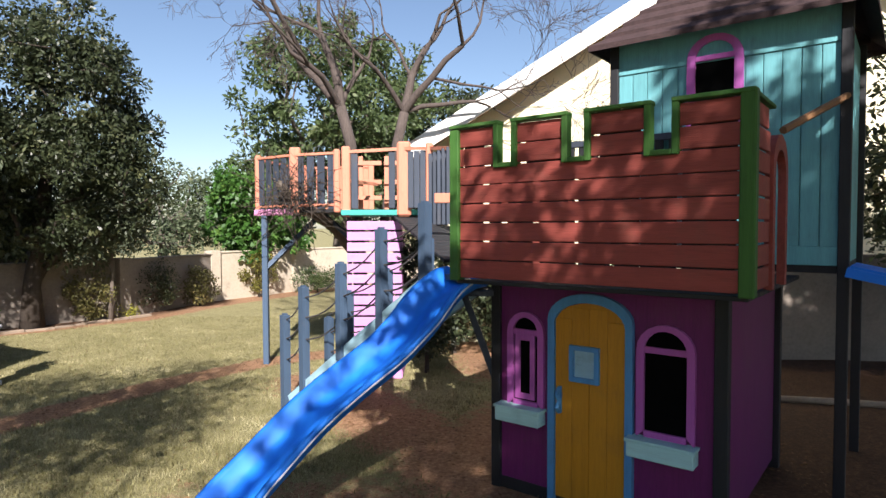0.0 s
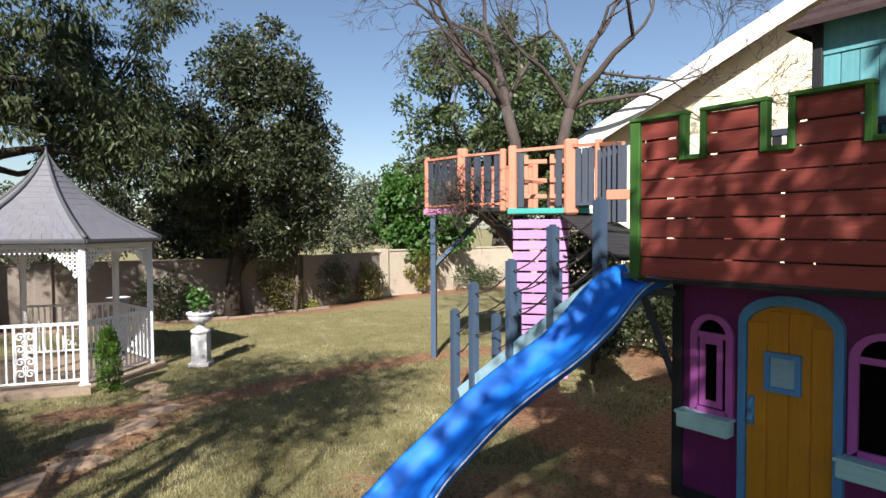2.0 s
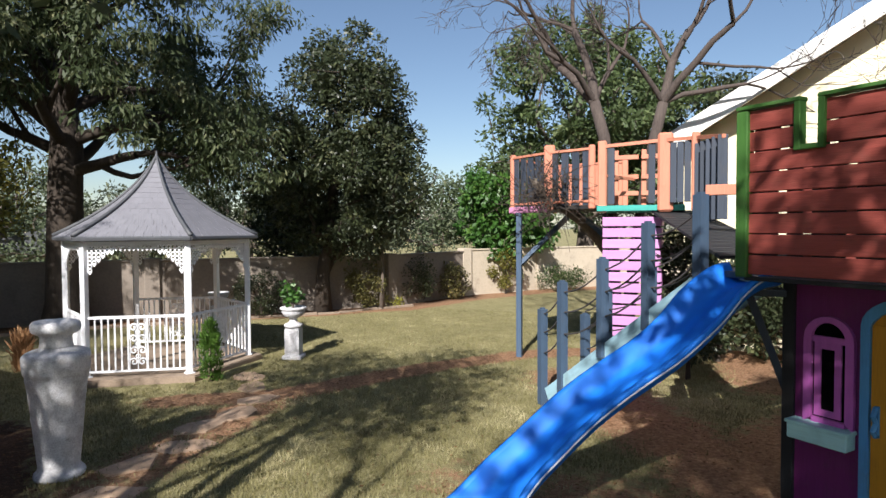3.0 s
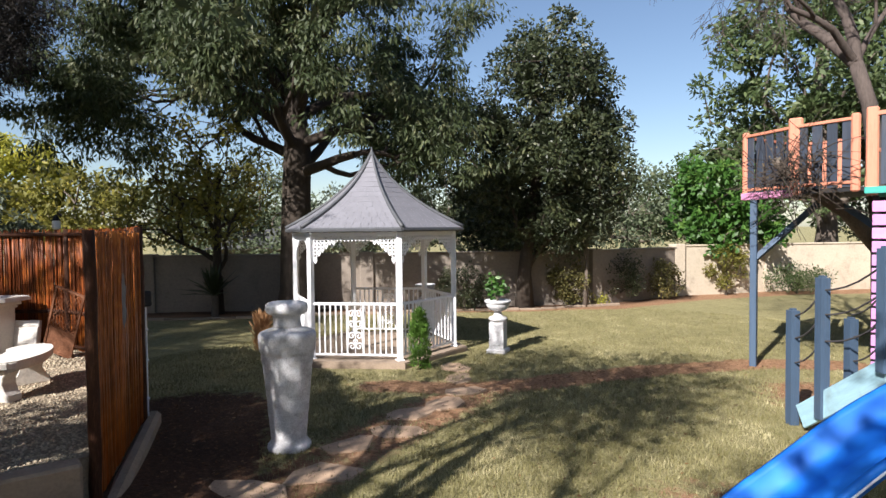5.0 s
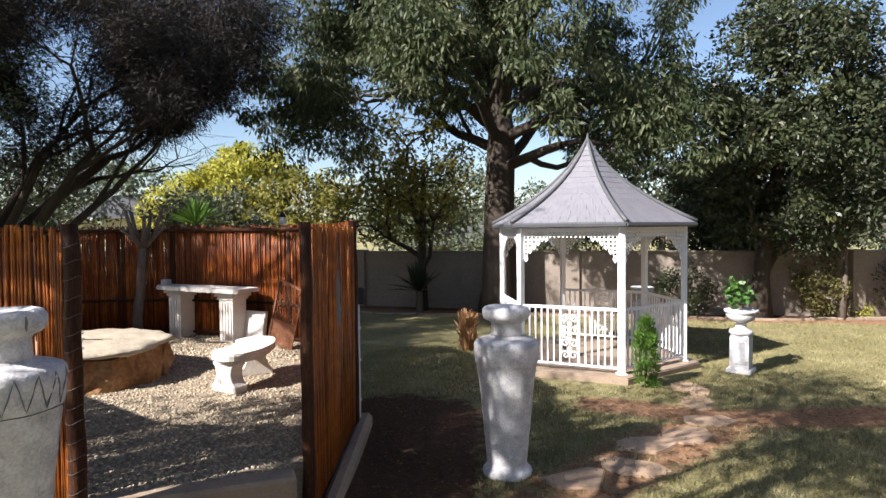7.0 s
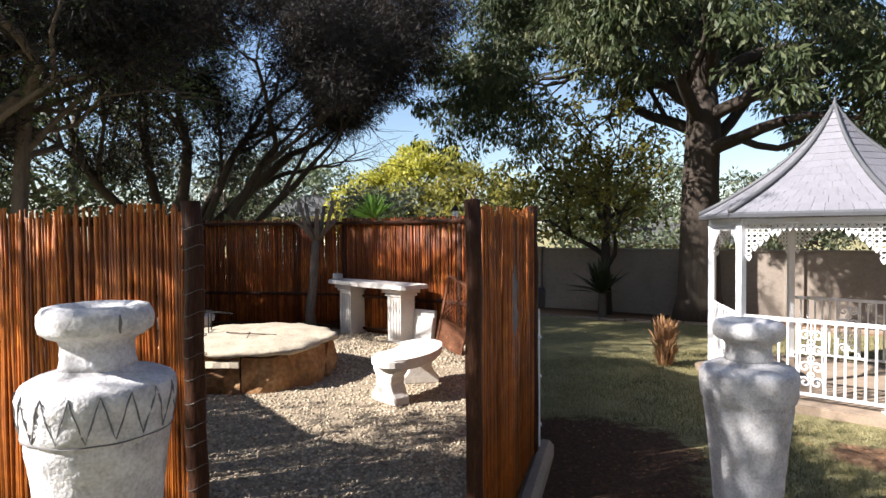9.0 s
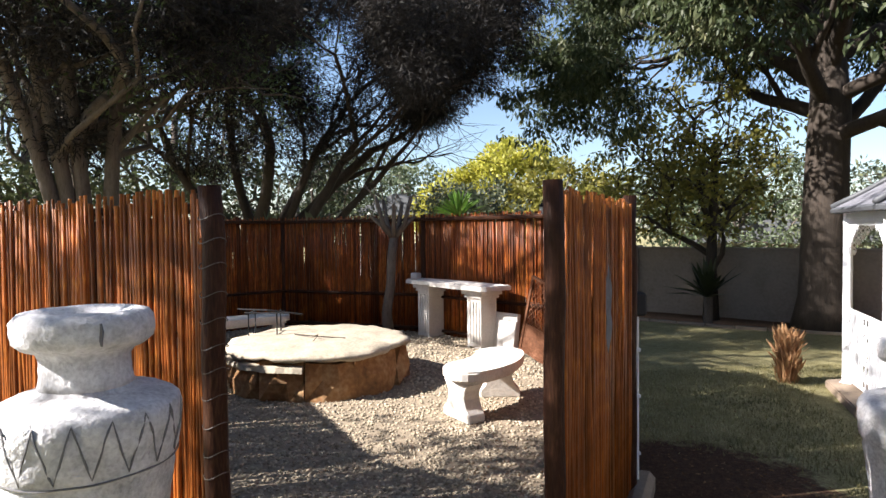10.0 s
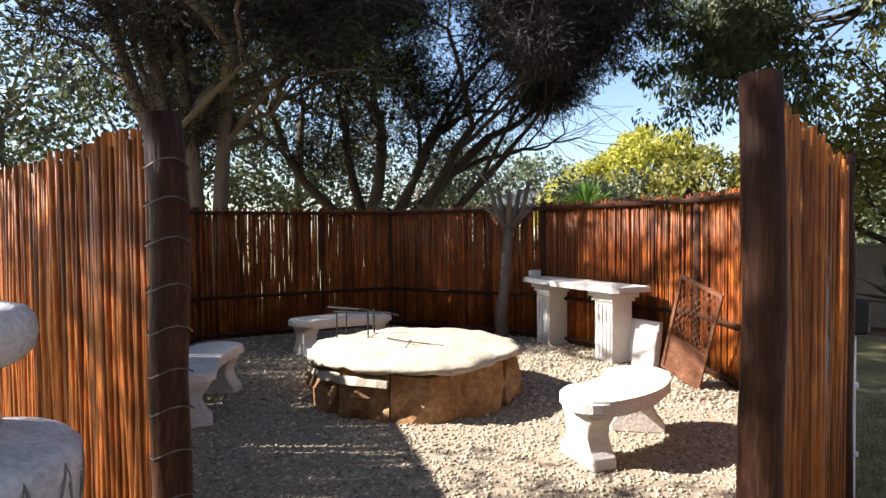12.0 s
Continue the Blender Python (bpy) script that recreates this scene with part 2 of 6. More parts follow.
def tube(points, radii, seg=6, bm=None, cap=True):
    """A tapered tube along points."""
    b = bm or bmesh.new()
    pts = [Vector(p) for p in points]
    if not hasattr(radii, "__len__"):
        radii = [radii] * len(pts)
    ref = None
    rings = []
    for i, p in enumerate(pts):
        d = (pts[min(i + 1, len(pts) - 1)] - pts[max(i - 1, 0)]).normalized()
        if ref is None:
            ref = d.orthogonal().normalized()
        ref = (ref - d * ref.dot(d))
        ref = ref.normalized() if ref.length > 1e-5 else d.orthogonal().normalized()
        s = d.cross(ref)
        rings.append([b.verts.new(p + (ref * math.cos(2 * math.pi * k / seg) + s * math.sin(2 * math.pi * k / seg)) * radii[i]) for k in range(seg)])
    for a, c in zip(rings, rings[1:]):
        for k in range(seg):
            b.faces.new((a[k], a[(k + 1) % seg], c[(k + 1) % seg], c[k]))
    if cap:
        b.faces.new(rings[0][::-1])
        b.faces.new(rings[-1])
    return b


def lathe(profile, seg=32, wob=0.0, bm=None):
    b = bm or bmesh.new()
    rings = []
    for r, z in profile:
        rings.append([b.verts.new((r * math.cos(2 * math.pi * k / seg), r * math.sin(2 * math.pi * k / seg), z)) for k in range(seg)])
    for a, c in zip(rings, rings[1:]):
        for k in range(seg):
            b.faces.new((a[k], a[(k + 1) % seg], c[(k + 1) % seg], c[k]))
    b.faces.new(rings[0][::-1])
    b.faces.new(rings[-1])
    if wob:
        for v in b.verts:
            k = noise.noise(v.co * 5) * wob + noise.noise(v.co * 17) * wob * 0.4
            v.co.x *= 1 + k
            v.co.y *= 1 + k
    return b


def slab(outline, z0, z1, bevel=0.0, plane="xy", bm=None):
    """A flat outline given thickness; plane xz lays it upright with y as thickness."""
    b = bm or bmesh.new()
    n = len(outline)
    put = (lambda u, v, w: (u, v, w)) if plane == "xy" else (lambda u, v, w: (u, w, v))
    lo = [b.verts.new(put(u, v, z0)) for u, v in outline]
    hi = [b.verts.new(put(u, v, z1)) for u, v in outline]
    b.faces.new(lo[::-1])
    top = b.faces.new(hi)
    for k in range(n):
        b.faces.new((lo[k], lo[(k + 1) % n], hi[(k + 1) % n], hi[k]))
    if bevel > 0:
        bmesh.ops.bevel(b, geom=list(top.edges), offset=bevel, segments=2, affect="EDGES")
    bmesh.ops.recalc_face_normals(b, faces=b.faces[:])
    return b


def band(outer, inner, y0, y1, closed=False):
    """An upright frame between two outlines (x, z) of equal length."""
    b = bmesh.new()
    q = [[b.verts.new((u, y, v)) for u, v in line] for line in (outer, inner) for y in (y0, y1)]
    n = len(outer)
    for i in range(n if closed else n - 1):
        j = (i + 1) % n
        for s, e in ((0, 2), (2, 3), (3, 1), (1, 0)):
            b.faces.new((q[s][i], q[s][j], q[e][j], q[e][i]))
    if not closed:
        for i in (0, n - 1):
            b.faces.new((q[0][i], q[1][i], q[3][i], q[2][i]))
    bmesh.ops.recalc_face_normals(b, faces=b.faces[:])
    return b


def raw(name, verts, faces, mat, smooth=False):
    me = bpy.data.meshes.new(name)
    me.from_pydata(verts, [], faces)
    me.materials.append(mat)
    if smooth:
        me.polygons.foreach_set("use_smooth", [True] * len(me.polygons))
    me.update()
    return me


def smooth01(a, b, x):
    t = min(1.0, max(0.0, (x - a) / (b - a)))
    return t * t * (3 - 2 * t)


LAWN = -0.4


def ground_z(x, y):
    """Lawn level, with the bank that carries the walk."""
    lift = 0.33 * (1 - smooth01(0.6, 2.9, y)) * smooth01(-9, -6.5, x)
    lift += 0.12 * smooth01(12, 30, math.hypot(x + 5, y - 8))
    return LAWN + lift + 0.02 * noise.noise((x * 0.6, y * 0.6, 0)) + 0.008 * noise.noise((x * 3, y * 3, 4))


def leaves(rng, centres, radii, count, size, aspect=2.0, droop=0.0, squash=1.0, jitter=0.5, outward=0.5):
    """Leaf blades on the shells of clumps: folded four-point blades, as vertices and faces."""
    c = np.repeat(np.asarray(centres, float), count, 0)
    r = np.repeat(np.asarray(radii, float), count)
    n = len(c)
    d = rng.normal(size=(n, 3))
    d /= np.linalg.norm(d, axis=1)[:, None]
    p = c + d * (r * rng.uniform(0.35, 1.05, n) ** 0.7)[:, None] * np.array((1, 1, squash))
    a = d * outward + rng.normal(size=(n, 3)) * jitter
    a[:, 2] -= droop
    a /= np.linalg.norm(a, axis=1)[:, None]
    s = np.cross(a, rng.normal(size=(n, 3)))
    s /= np.linalg.norm(s, axis=1)[:, None] + 1e-9
    up = np.cross(s, a)
    ln = size * rng.uniform(0.6, 1.3, n)[:, None]
    w = ln / aspect
    v = np.stack((p, p + a * ln * 0.5 + s * w * 0.5 + up * w * 0.15, p + a * ln, p + a * ln * 0.5 - s * w * 0.5 + up * w * 0.15), 1).reshape(-1, 3)
    f = np.arange(4 * n).reshape(-1, 4)
    return v, f


def leaf_mesh(name, v, f, mat):
    me = bpy.data.meshes.new(name)
    me.vertices.add(len(v))
    me.vertices.foreach_set("co", v.astype(np.float32).ravel())
    me.loops.add(f.size)
    me.loops.foreach_set("vertex_index", f.astype(np.int32).ravel())
    me.polygons.add(len(f))
    me.polygons.foreach_set("loop_start", np.arange(0, f.size, f.shape[1], dtype=np.int32))
    me.materials.append(mat)
    me.update(calc_edges=True)
    return me


def in_blobs(rng, blobs, n, shell=0.35):
    out = []
    vol = np.array([b[3] * b[4] * b[5] for b in blobs])
    pick = rng.choice(len(blobs), n, p=vol / vol.sum())
    for k in pick:
        x, y, z, rx, ry, rz = blobs[k]
        d = rng.normal(size=3)
        d /= np.linalg.norm(d)
        q = rng.uniform(shell, 1) ** 0.5
        out.append((x + d[0] * rx * q, y + d[1] * ry * q, z + d[2] * rz * q))
    return np.array(out)


def wood(nodes, trunk, trunk_r, tip_r=0.012, seg=5, power=0.5, wiggle=0.12, rng=None):
    """Limbs that join every node to the nearest wood nearer the root, thick by what they carry."""
    tr = [Vector(p) for p in trunk]
    pos, par = list(tr), [i - 1 for i in range(len(tr))]
    root = tr[0]
    first = len(tr)
    dist = [0.0]
    for i in range(1, first):
        dist.append(dist[-1] + (tr[i] - tr[i - 1]).length)
    lowest = first // 3
    for q in sorted((Vector(p) for p in nodes), key=lambda v: (v - tr[-1]).length * 0.5 + (v - root).length * 0.5):
        best, cost = None, 1e9
        for i in range(lowest, len(pos)):
            e = (q - pos[i]).length
            climb = max(0.0, pos[i].z - q.z)
            k = e + 0.35 * dist[i] + 1.2 * climb
            if k < cost:
                best, cost = i, k
        pos.append(q)
        par.append(best)
        dist.append(dist[best] + (q - pos[best]).length)
    load = [1] * len(pos)
    for i in sorted(range(len(pos)), key=lambda i: -dist[i]):
        if par[i] >= 0:
            load[par[i]] += load[i]
    total = load[0]
    rad = [max(tip_r, trunk_r * (k / total) ** power) for k in load]
    b = bmesh.new()
    tube(tr, [trunk_r * (1 - 0.45 * i / max(1, first - 1)) * (1.35 if i == 0 else 1) for i in range(first)], 10, b)
    for i in range(first, len(pos)):
        a, c = pos[par[i]], pos[i]
        ra = min(rad[par[i]] * 0.9, rad[i] * 1.5)
        ln = (c - a).length
        off = Vector((rng.normal(), rng.normal(), rng.normal() + 0.6)) * ln * wiggle
        tube((a, a.lerp(c, 0.35) + off, a.lerp(c, 0.7) + off * 0.7, c), (ra, rad[i] * 1.15, rad[i], rad[i] * 0.7), seg, b, cap=False)
    return b


def tree(label, category, base, trunk, trunk_r, blobs, clumps, clump_r, per, size, leaf, seed, aspect=2.0, droop=0.1, bark=None, squash=0.8, shell=0.3, jitter=0.6, outward=0.5, name="tree", extra=(), tip=0.01, group=""):
    rng = np.random.default_rng(seed)
    th = thing(name, pose(*base), label, category, group)
    nodes = in_blobs(rng, blobs, clumps, shell)
    part("trunk", wood(nodes, trunk, trunk_r, tip, rng=rng), bark or M_BARK, th, smooth=True)
    if per:
        rr = clump_r * rng.uniform(0.6, 1.3, len(nodes))
        v, f = leaves(rng, nodes, rr, per, size, aspect, droop, squash, jitter, outward)
        part("crown", leaf_mesh("crown", v, f, leaf), None, th, kind="")
    return th


# ---- ground ----
def lawn_material():
    m = bpy.data.materials.new("winter_lawn")
    m.use_nodes = True
    n, l = m.node_tree.nodes, m.node_tree.links
    b = n["Principled BSDF"]
    b.inputs["Roughness"].default_value = 0.95
    b.inputs["Specular IOR Level"].default_value = 0.15
    co = n.new("ShaderNodeTexCoord")

    def tex(scale, detail, rough=0.6):
        t = n.new("ShaderNodeTexNoise")
        t.inputs["Scale"].default_value, t.inputs["Detail"].default_value, t.inputs["Roughness"].default_value = scale, detail, rough
        l.new(co.outputs["Object"], t.inputs[0])
        return t.outputs[0]

    def ramp(fac, *stops):
        r = n.new("ShaderNodeValToRGB")
        while len(r.color_ramp.elements) < len(stops):
            r.color_ramp.elements.new(0.5)
        for e, (p, c) in zip(r.color_ramp.elements, stops):
            e.position, e.color = p, (*c, 1)
        l.new(fac, r.inputs[0])
        return r.outputs[0]

    def mix(fac, a, c):
        x = n.new("ShaderNodeMixRGB")
        l.new(fac, x.inputs[0])
        l.new(a, x.inputs[1])
        l.new(c, x.inputs[2])
        return x.outputs[0]

    grass = mix(tex(0.7, 4), ramp(tex(45, 5, 0.75), (0.28, (0.115, 0.1, 0.042)), (0.5, (0.3, 0.266, 0.142)), (0.72, (0.56, 0.48, 0.27))),
                ramp(tex(60, 5, 0.75), (0.28, (0.075, 0.072, 0.028)), (0.5, (0.205, 0.186, 0.085)), (0.72, (0.43, 0.37, 0.19))))
    tufts = n.new("ShaderNodeMapRange")
    tufts.inputs[1].default_value, tufts.inputs[2].default_value, tufts.inputs[3].default_value, tufts.inputs[4].default_value = 0.5, 0.68, 0.0, 0.75
    l.new(tex(6, 8, 0.7), tufts.inputs[0])
    grass = mix(tufts.outputs[0], grass, ramp(tex(70, 4, 0.7), (0.3, (0.06, 0.058, 0.02)), (0.7, (0.24, 0.205, 0.085))))
    soil = ramp(tex(22, 8, 0.75), (0.25, (0.1, 0.05, 0.027)), (0.5, (0.28, 0.155, 0.088)), (0.75, (0.47, 0.32, 0.2)))
    at = n.new("ShaderNodeAttribute")
    at.attribute_name = "soil"
    edge = n.new("ShaderNodeMath")
    edge.operation = "ADD"
    sub = n.new("ShaderNodeMath")
    sub.operation = "MULTIPLY_ADD"
    sub.inputs[1].default_value, sub.inputs[2].default_value = 1.4, -0.7
    l.new(tex(7, 7, 0.7), sub.inputs[0])
    l.new(at.outputs["Fac"], edge.inputs[0])
    l.new(sub.outputs[0], edge.inputs[1])
    st = n.new("ShaderNodeMapRange")
    st.inputs[1].default_value, st.inputs[2].default_value = 0.38, 0.66
    l.new(edge.outputs[0], st.inputs[0])
    # leaf mulch, its colour darkened further to deepen the shade on it
    mulch_shade = ramp(tex(26, 8, 0.8), (0.3, (0.025, 0.015, 0.01)), (0.55, (0.085, 0.045, 0.027)), (0.78, (0.24, 0.13, 0.075)))
    mu = n.new("ShaderNodeAttribute")
    mu.attribute_name = "mulch_shade"
    l.new(mix(st.outputs[0], grass, mix(mu.outputs["Fac"], soil, mulch_shade)), b.inputs["Base Color"])
    bp = n.new("ShaderNodeBump")
    bp.inputs["Strength"].default_value, bp.inputs["Distance"].default_value = 0.9, 0.03
    l.new(tex(38, 6, 0.75), bp.inputs["Height"])
    l.new(bp.outputs[0], b.inputs["Normal"])
    return m


M_LAWN = lawn_material()


def seg_dist(x, y, line):
    best = 1e9
    for (ax, ay), (bx, by) in zip(line, line[1:]):
        dx, dy = bx - ax, by - ay
        t = min(1, max(0, ((x - ax) * dx + (y - ay) * dy) / (dx * dx + dy * dy)))
        best = min(best, math.hypot(x - ax - t * dx, y - ay - t * dy))
    return best


STRIP = [(-6.3, 5.6), (-5.2, 6.3), (-4.6, 7.4), (-3.9, 8.7), (-2.9, 9.9), (-1.8, 10.6)]
WALL_A = [(-24.0, -0.4), (-16.3, 7.0), (-12.3, 10.8), (-8.05, 15.0), (-7.0, 18.3)]
WALL_B = [(-7.0, 18.3), (-5.2, 21.0), (-2.0, 24.5), (6.0, 31.0)]


def soil_at(x, y):
    s = 1.0 * (1 - smooth01(0.1, 0.55, seg_dist(x, y, STRIP)))
    s = max(s, 1 - smooth01(0.3, 1.5, seg_dist(x, y, [(0.4, 5.6), (1.6, 7.5), (3.4, 7.4), (5, 6)])))
    s = max(s, 0.85 * (1 - smooth01(0.2, 1.2, seg_dist(x, y, [(-1.8, 8.6), (-0.4, 6.4)]))))
    s = max(s, 0.62 * (1 - smooth01(0.2, 1.6, seg_dist(x, y, [(-1.6, 4.6), (0.3, 4.6)]))))
    s = max(s, 1 - smooth01(0.8, 1.5, min(seg_dist(x, y, WALL_A), seg_dist(x, y, WALL_B))))
    s = max(s, 0.95 * (1 - smooth01(0.5, 1.5, seg_dist(x, y, [(-5.2, 2.0), (-7.1, 3.4)]))))
    s = max(s, 0.7 * (1 - smooth01(0.2, 0.7, seg_dist(x, y, [(-4.6, 2.6), (-4.95, 4.3), (-5.2, 6.2)]))))
    s = max(s, smooth01(7.5, 9.5, y) * smooth01(-0.6, 0.8, x))
    s = max(s, smooth01(1.0, 1.8, x) * smooth01(3.2, 4.2, y))
    return s


def make_ground():
    xs = np.concatenate((-np.geomspace(1500, 25, 18), np.arange(-23, -15, 0.8), np.arange(-15, 4, 0.14), np.arange(4, 9, 0.5), np.geomspace(10, 1500, 20)))
    ys = np.concatenate((-np.geomspace(1500, 8, 18), np.arange(-7, 2, 0.5), np.arange(2, 16, 0.14), np.arange(16, 32, 0.5), np.geomspace(33, 1500, 18)))
    verts = [(x, y, ground_z(x, y) if abs(x) < 40 and abs(y) < 40 else LAWN + 0.1) for y in ys for x in xs]
    w = len(xs)
    faces = [(j * w + i, j * w + i + 1, (j + 1) * w + i + 1, (j + 1) * w + i) for j in range(len(ys) - 1) for i in range(w - 1)]
    me = raw("ground", verts, faces, M_LAWN, True)
    at = me.attributes.new("soil", "FLOAT", "POINT")
    at.data.foreach_set("value", [soil_at(v[0], v[1]) if abs(v[0]) < 26 and abs(v[1]) < 33 else 0.2 for v in verts])
    # mulch and painted shade: behind the fence, along the wall, round the playhouse
    mu = me.attributes.new("mulch_shade", "FLOAT", "POINT")
    mu.data.foreach_set("value", [max(1 - smooth01(0.7, 1.6, seg_dist(v[0], v[1], [(-5.4, 2.2), (-7.2, 3.6)])), 0.8 * (1 - smooth01(0.3, 0.8, seg_dist(v[0], v[1], WALL_A))), smooth01(2.2, 3.0, v[0]) * smooth01(3.0, 4.2, v[1])) if abs(v[0]) < 26 and abs(v[1]) < 33 else 0.0 for v in verts])
    tagged(new("ground", me), "pale winter lawn with bare red soil patches", "ground", kind="structure")


make_ground()


def wall_run(name, line, thick, z0, z1, cap, label, mat):
    th = thing(name, pose(0, 0, 0), label, "wall", kind="structure")
    for k, (a, b) in enumerate(zip(line, line[1:])):
        ln = math.dist(a, b)
        turn = math.degrees(math.atan2(b[1] - a[1], b[0] - a[0]))
        m = pose(a[0], a[1], 0, 0, 0, turn)
        part("wall_panel", box(0, ln, -thick / 2, thick / 2, z0, z1, 0.0), mat, th, m=m)
        part("coping", box(-0.02, ln + 0.02, -thick / 2 - 0.03, thick / 2 + 0.03, z1, z1 + cap, 0.01), mat, th, m=m)
        part("pier", box(-0.17, 0.17, -0.17, 0.17, z0, z1 + cap + 0.03, 0.01), mat, th, m=m)
    return th


wall_run("wall_west", WALL_A, 0.2, -0.6, 1.0, 0.05, "plastered garden wall with tree shade in its colour", M_SHADEWALL)
wall_run("wall_east", [(5.0, 10.1), (11.5, 9.6)], 0.2, -0.6, 1.3, 0.05, "low brown plastered wall in deep shade", M_SHADEWALL)
wall_run("wall_north", WALL_B, 0.2, -0.6, 1.05, 0.05, "plastered garden wall with sunlight in its cream colour", M_SUNWALL)




def make_bed_edging():
    """Low pale kerb stones between the lawn and the bed along the wall."""
    th = thing("bed_edging", pose(0, 0, 0), "low pale kerb stones edging the wall bed", "edging")
    rng = random.Random(17)
    line = [(-16.2, 4.9), (-14.9, 6.2), (-13.1, 8.1), (-10.6, 11.3), (-8.6, 13.3), (-7.4, 15.2)]
    for (ax, ay), (bx, by) in zip(line, line[1:]):
        ln = math.dist((ax, ay), (bx, by))
        turn = math.degrees(math.atan2(by - ay, bx - ax))
        n = round(ln / 0.55)
        for k in range(n):
            t = (k + 0.5) / n
            x, y = ax + (bx - ax) * t, ay + (by - ay) * t
            part("kerb_stone", box(-ln / n / 2 + 0.012, ln / n / 2 - 0.012, -0.06, 0.06, -0.06, 0.05 + rng.uniform(-0.01, 0.012), 0.01), M_PLINTH, th, m=pose(x, y, ground_z(x, y), 0, 0, turn + rng.uniform(-3, 3)))
    return th


make_bed_edging()


# ---- the cream house ----
def make_house():
    th = thing("house", pose(0, 11.6, 0, 0, 0, -2), "cream plastered house gable with white bargeboards", "house")
    e, t = 3.25, 7.4
    x0, xm = -0.35, 6.3
    x1 = 2 * xm - x0
    part("wall", slab([(x0, -0.6), (x1, -0.6), (x1, e), (xm, t), (x0, e)], 0, 9.0, plane="xz"), M_HOUSE, th)
    slope = math.atan2(t - e, xm - x0)
    ln = math.hypot(t - e, xm - x0) + 0.55
    for side in (0, 1):
        m = pose(xm, 0, t + 0.02, 0, 0, 180 if side else 0) @ pose(0, 0, 0, 0, 180 - math.degrees(slope) + 180, 0)
        y0, y1 = (-0.45, 9.3) if not side else (-9.3, 0.45)
        part("roof", box(-ln, 0.0, y0, y1, 0.05, 0.19, 0.0), M_ROOFTILE, th, m=m)
        yb = (-0.5, -0.44) if not side else (0.44, 0.5)
        part("bargeboard", box(-ln, 0.0, yb[0], yb[1], -0.06, 0.22, 0.005), M_BARGE, th, m=m)
        ys = (-0.43, 0.0) if not side else (0.0, 0.43)
        part("soffit", box(-ln, 0.0, ys[0], ys[1], -0.02, 0.045, 0.0), M_TIMBER, th, m=m)
    return th


make_house()


# ---- playhouse ----
CX, CY, CTURN = 0.09, 4.63, -38.0
CASTLE = pose(CX, CY, 0, 0, 0, CTURN)
CW, Z0, ROW = 2.05, 1.43, 0.14


def arch(x0, x1, z0, spring, rise, n=10):
    c, r = (x0 + x1) / 2, (x1 - x0) / 2
    return [(x0, z0)] + [(c - r * math.cos(math.pi * k / n), spring + rise * math.sin(math.pi * k / n)) for k in range(n + 1)] + [(x1, z0)]


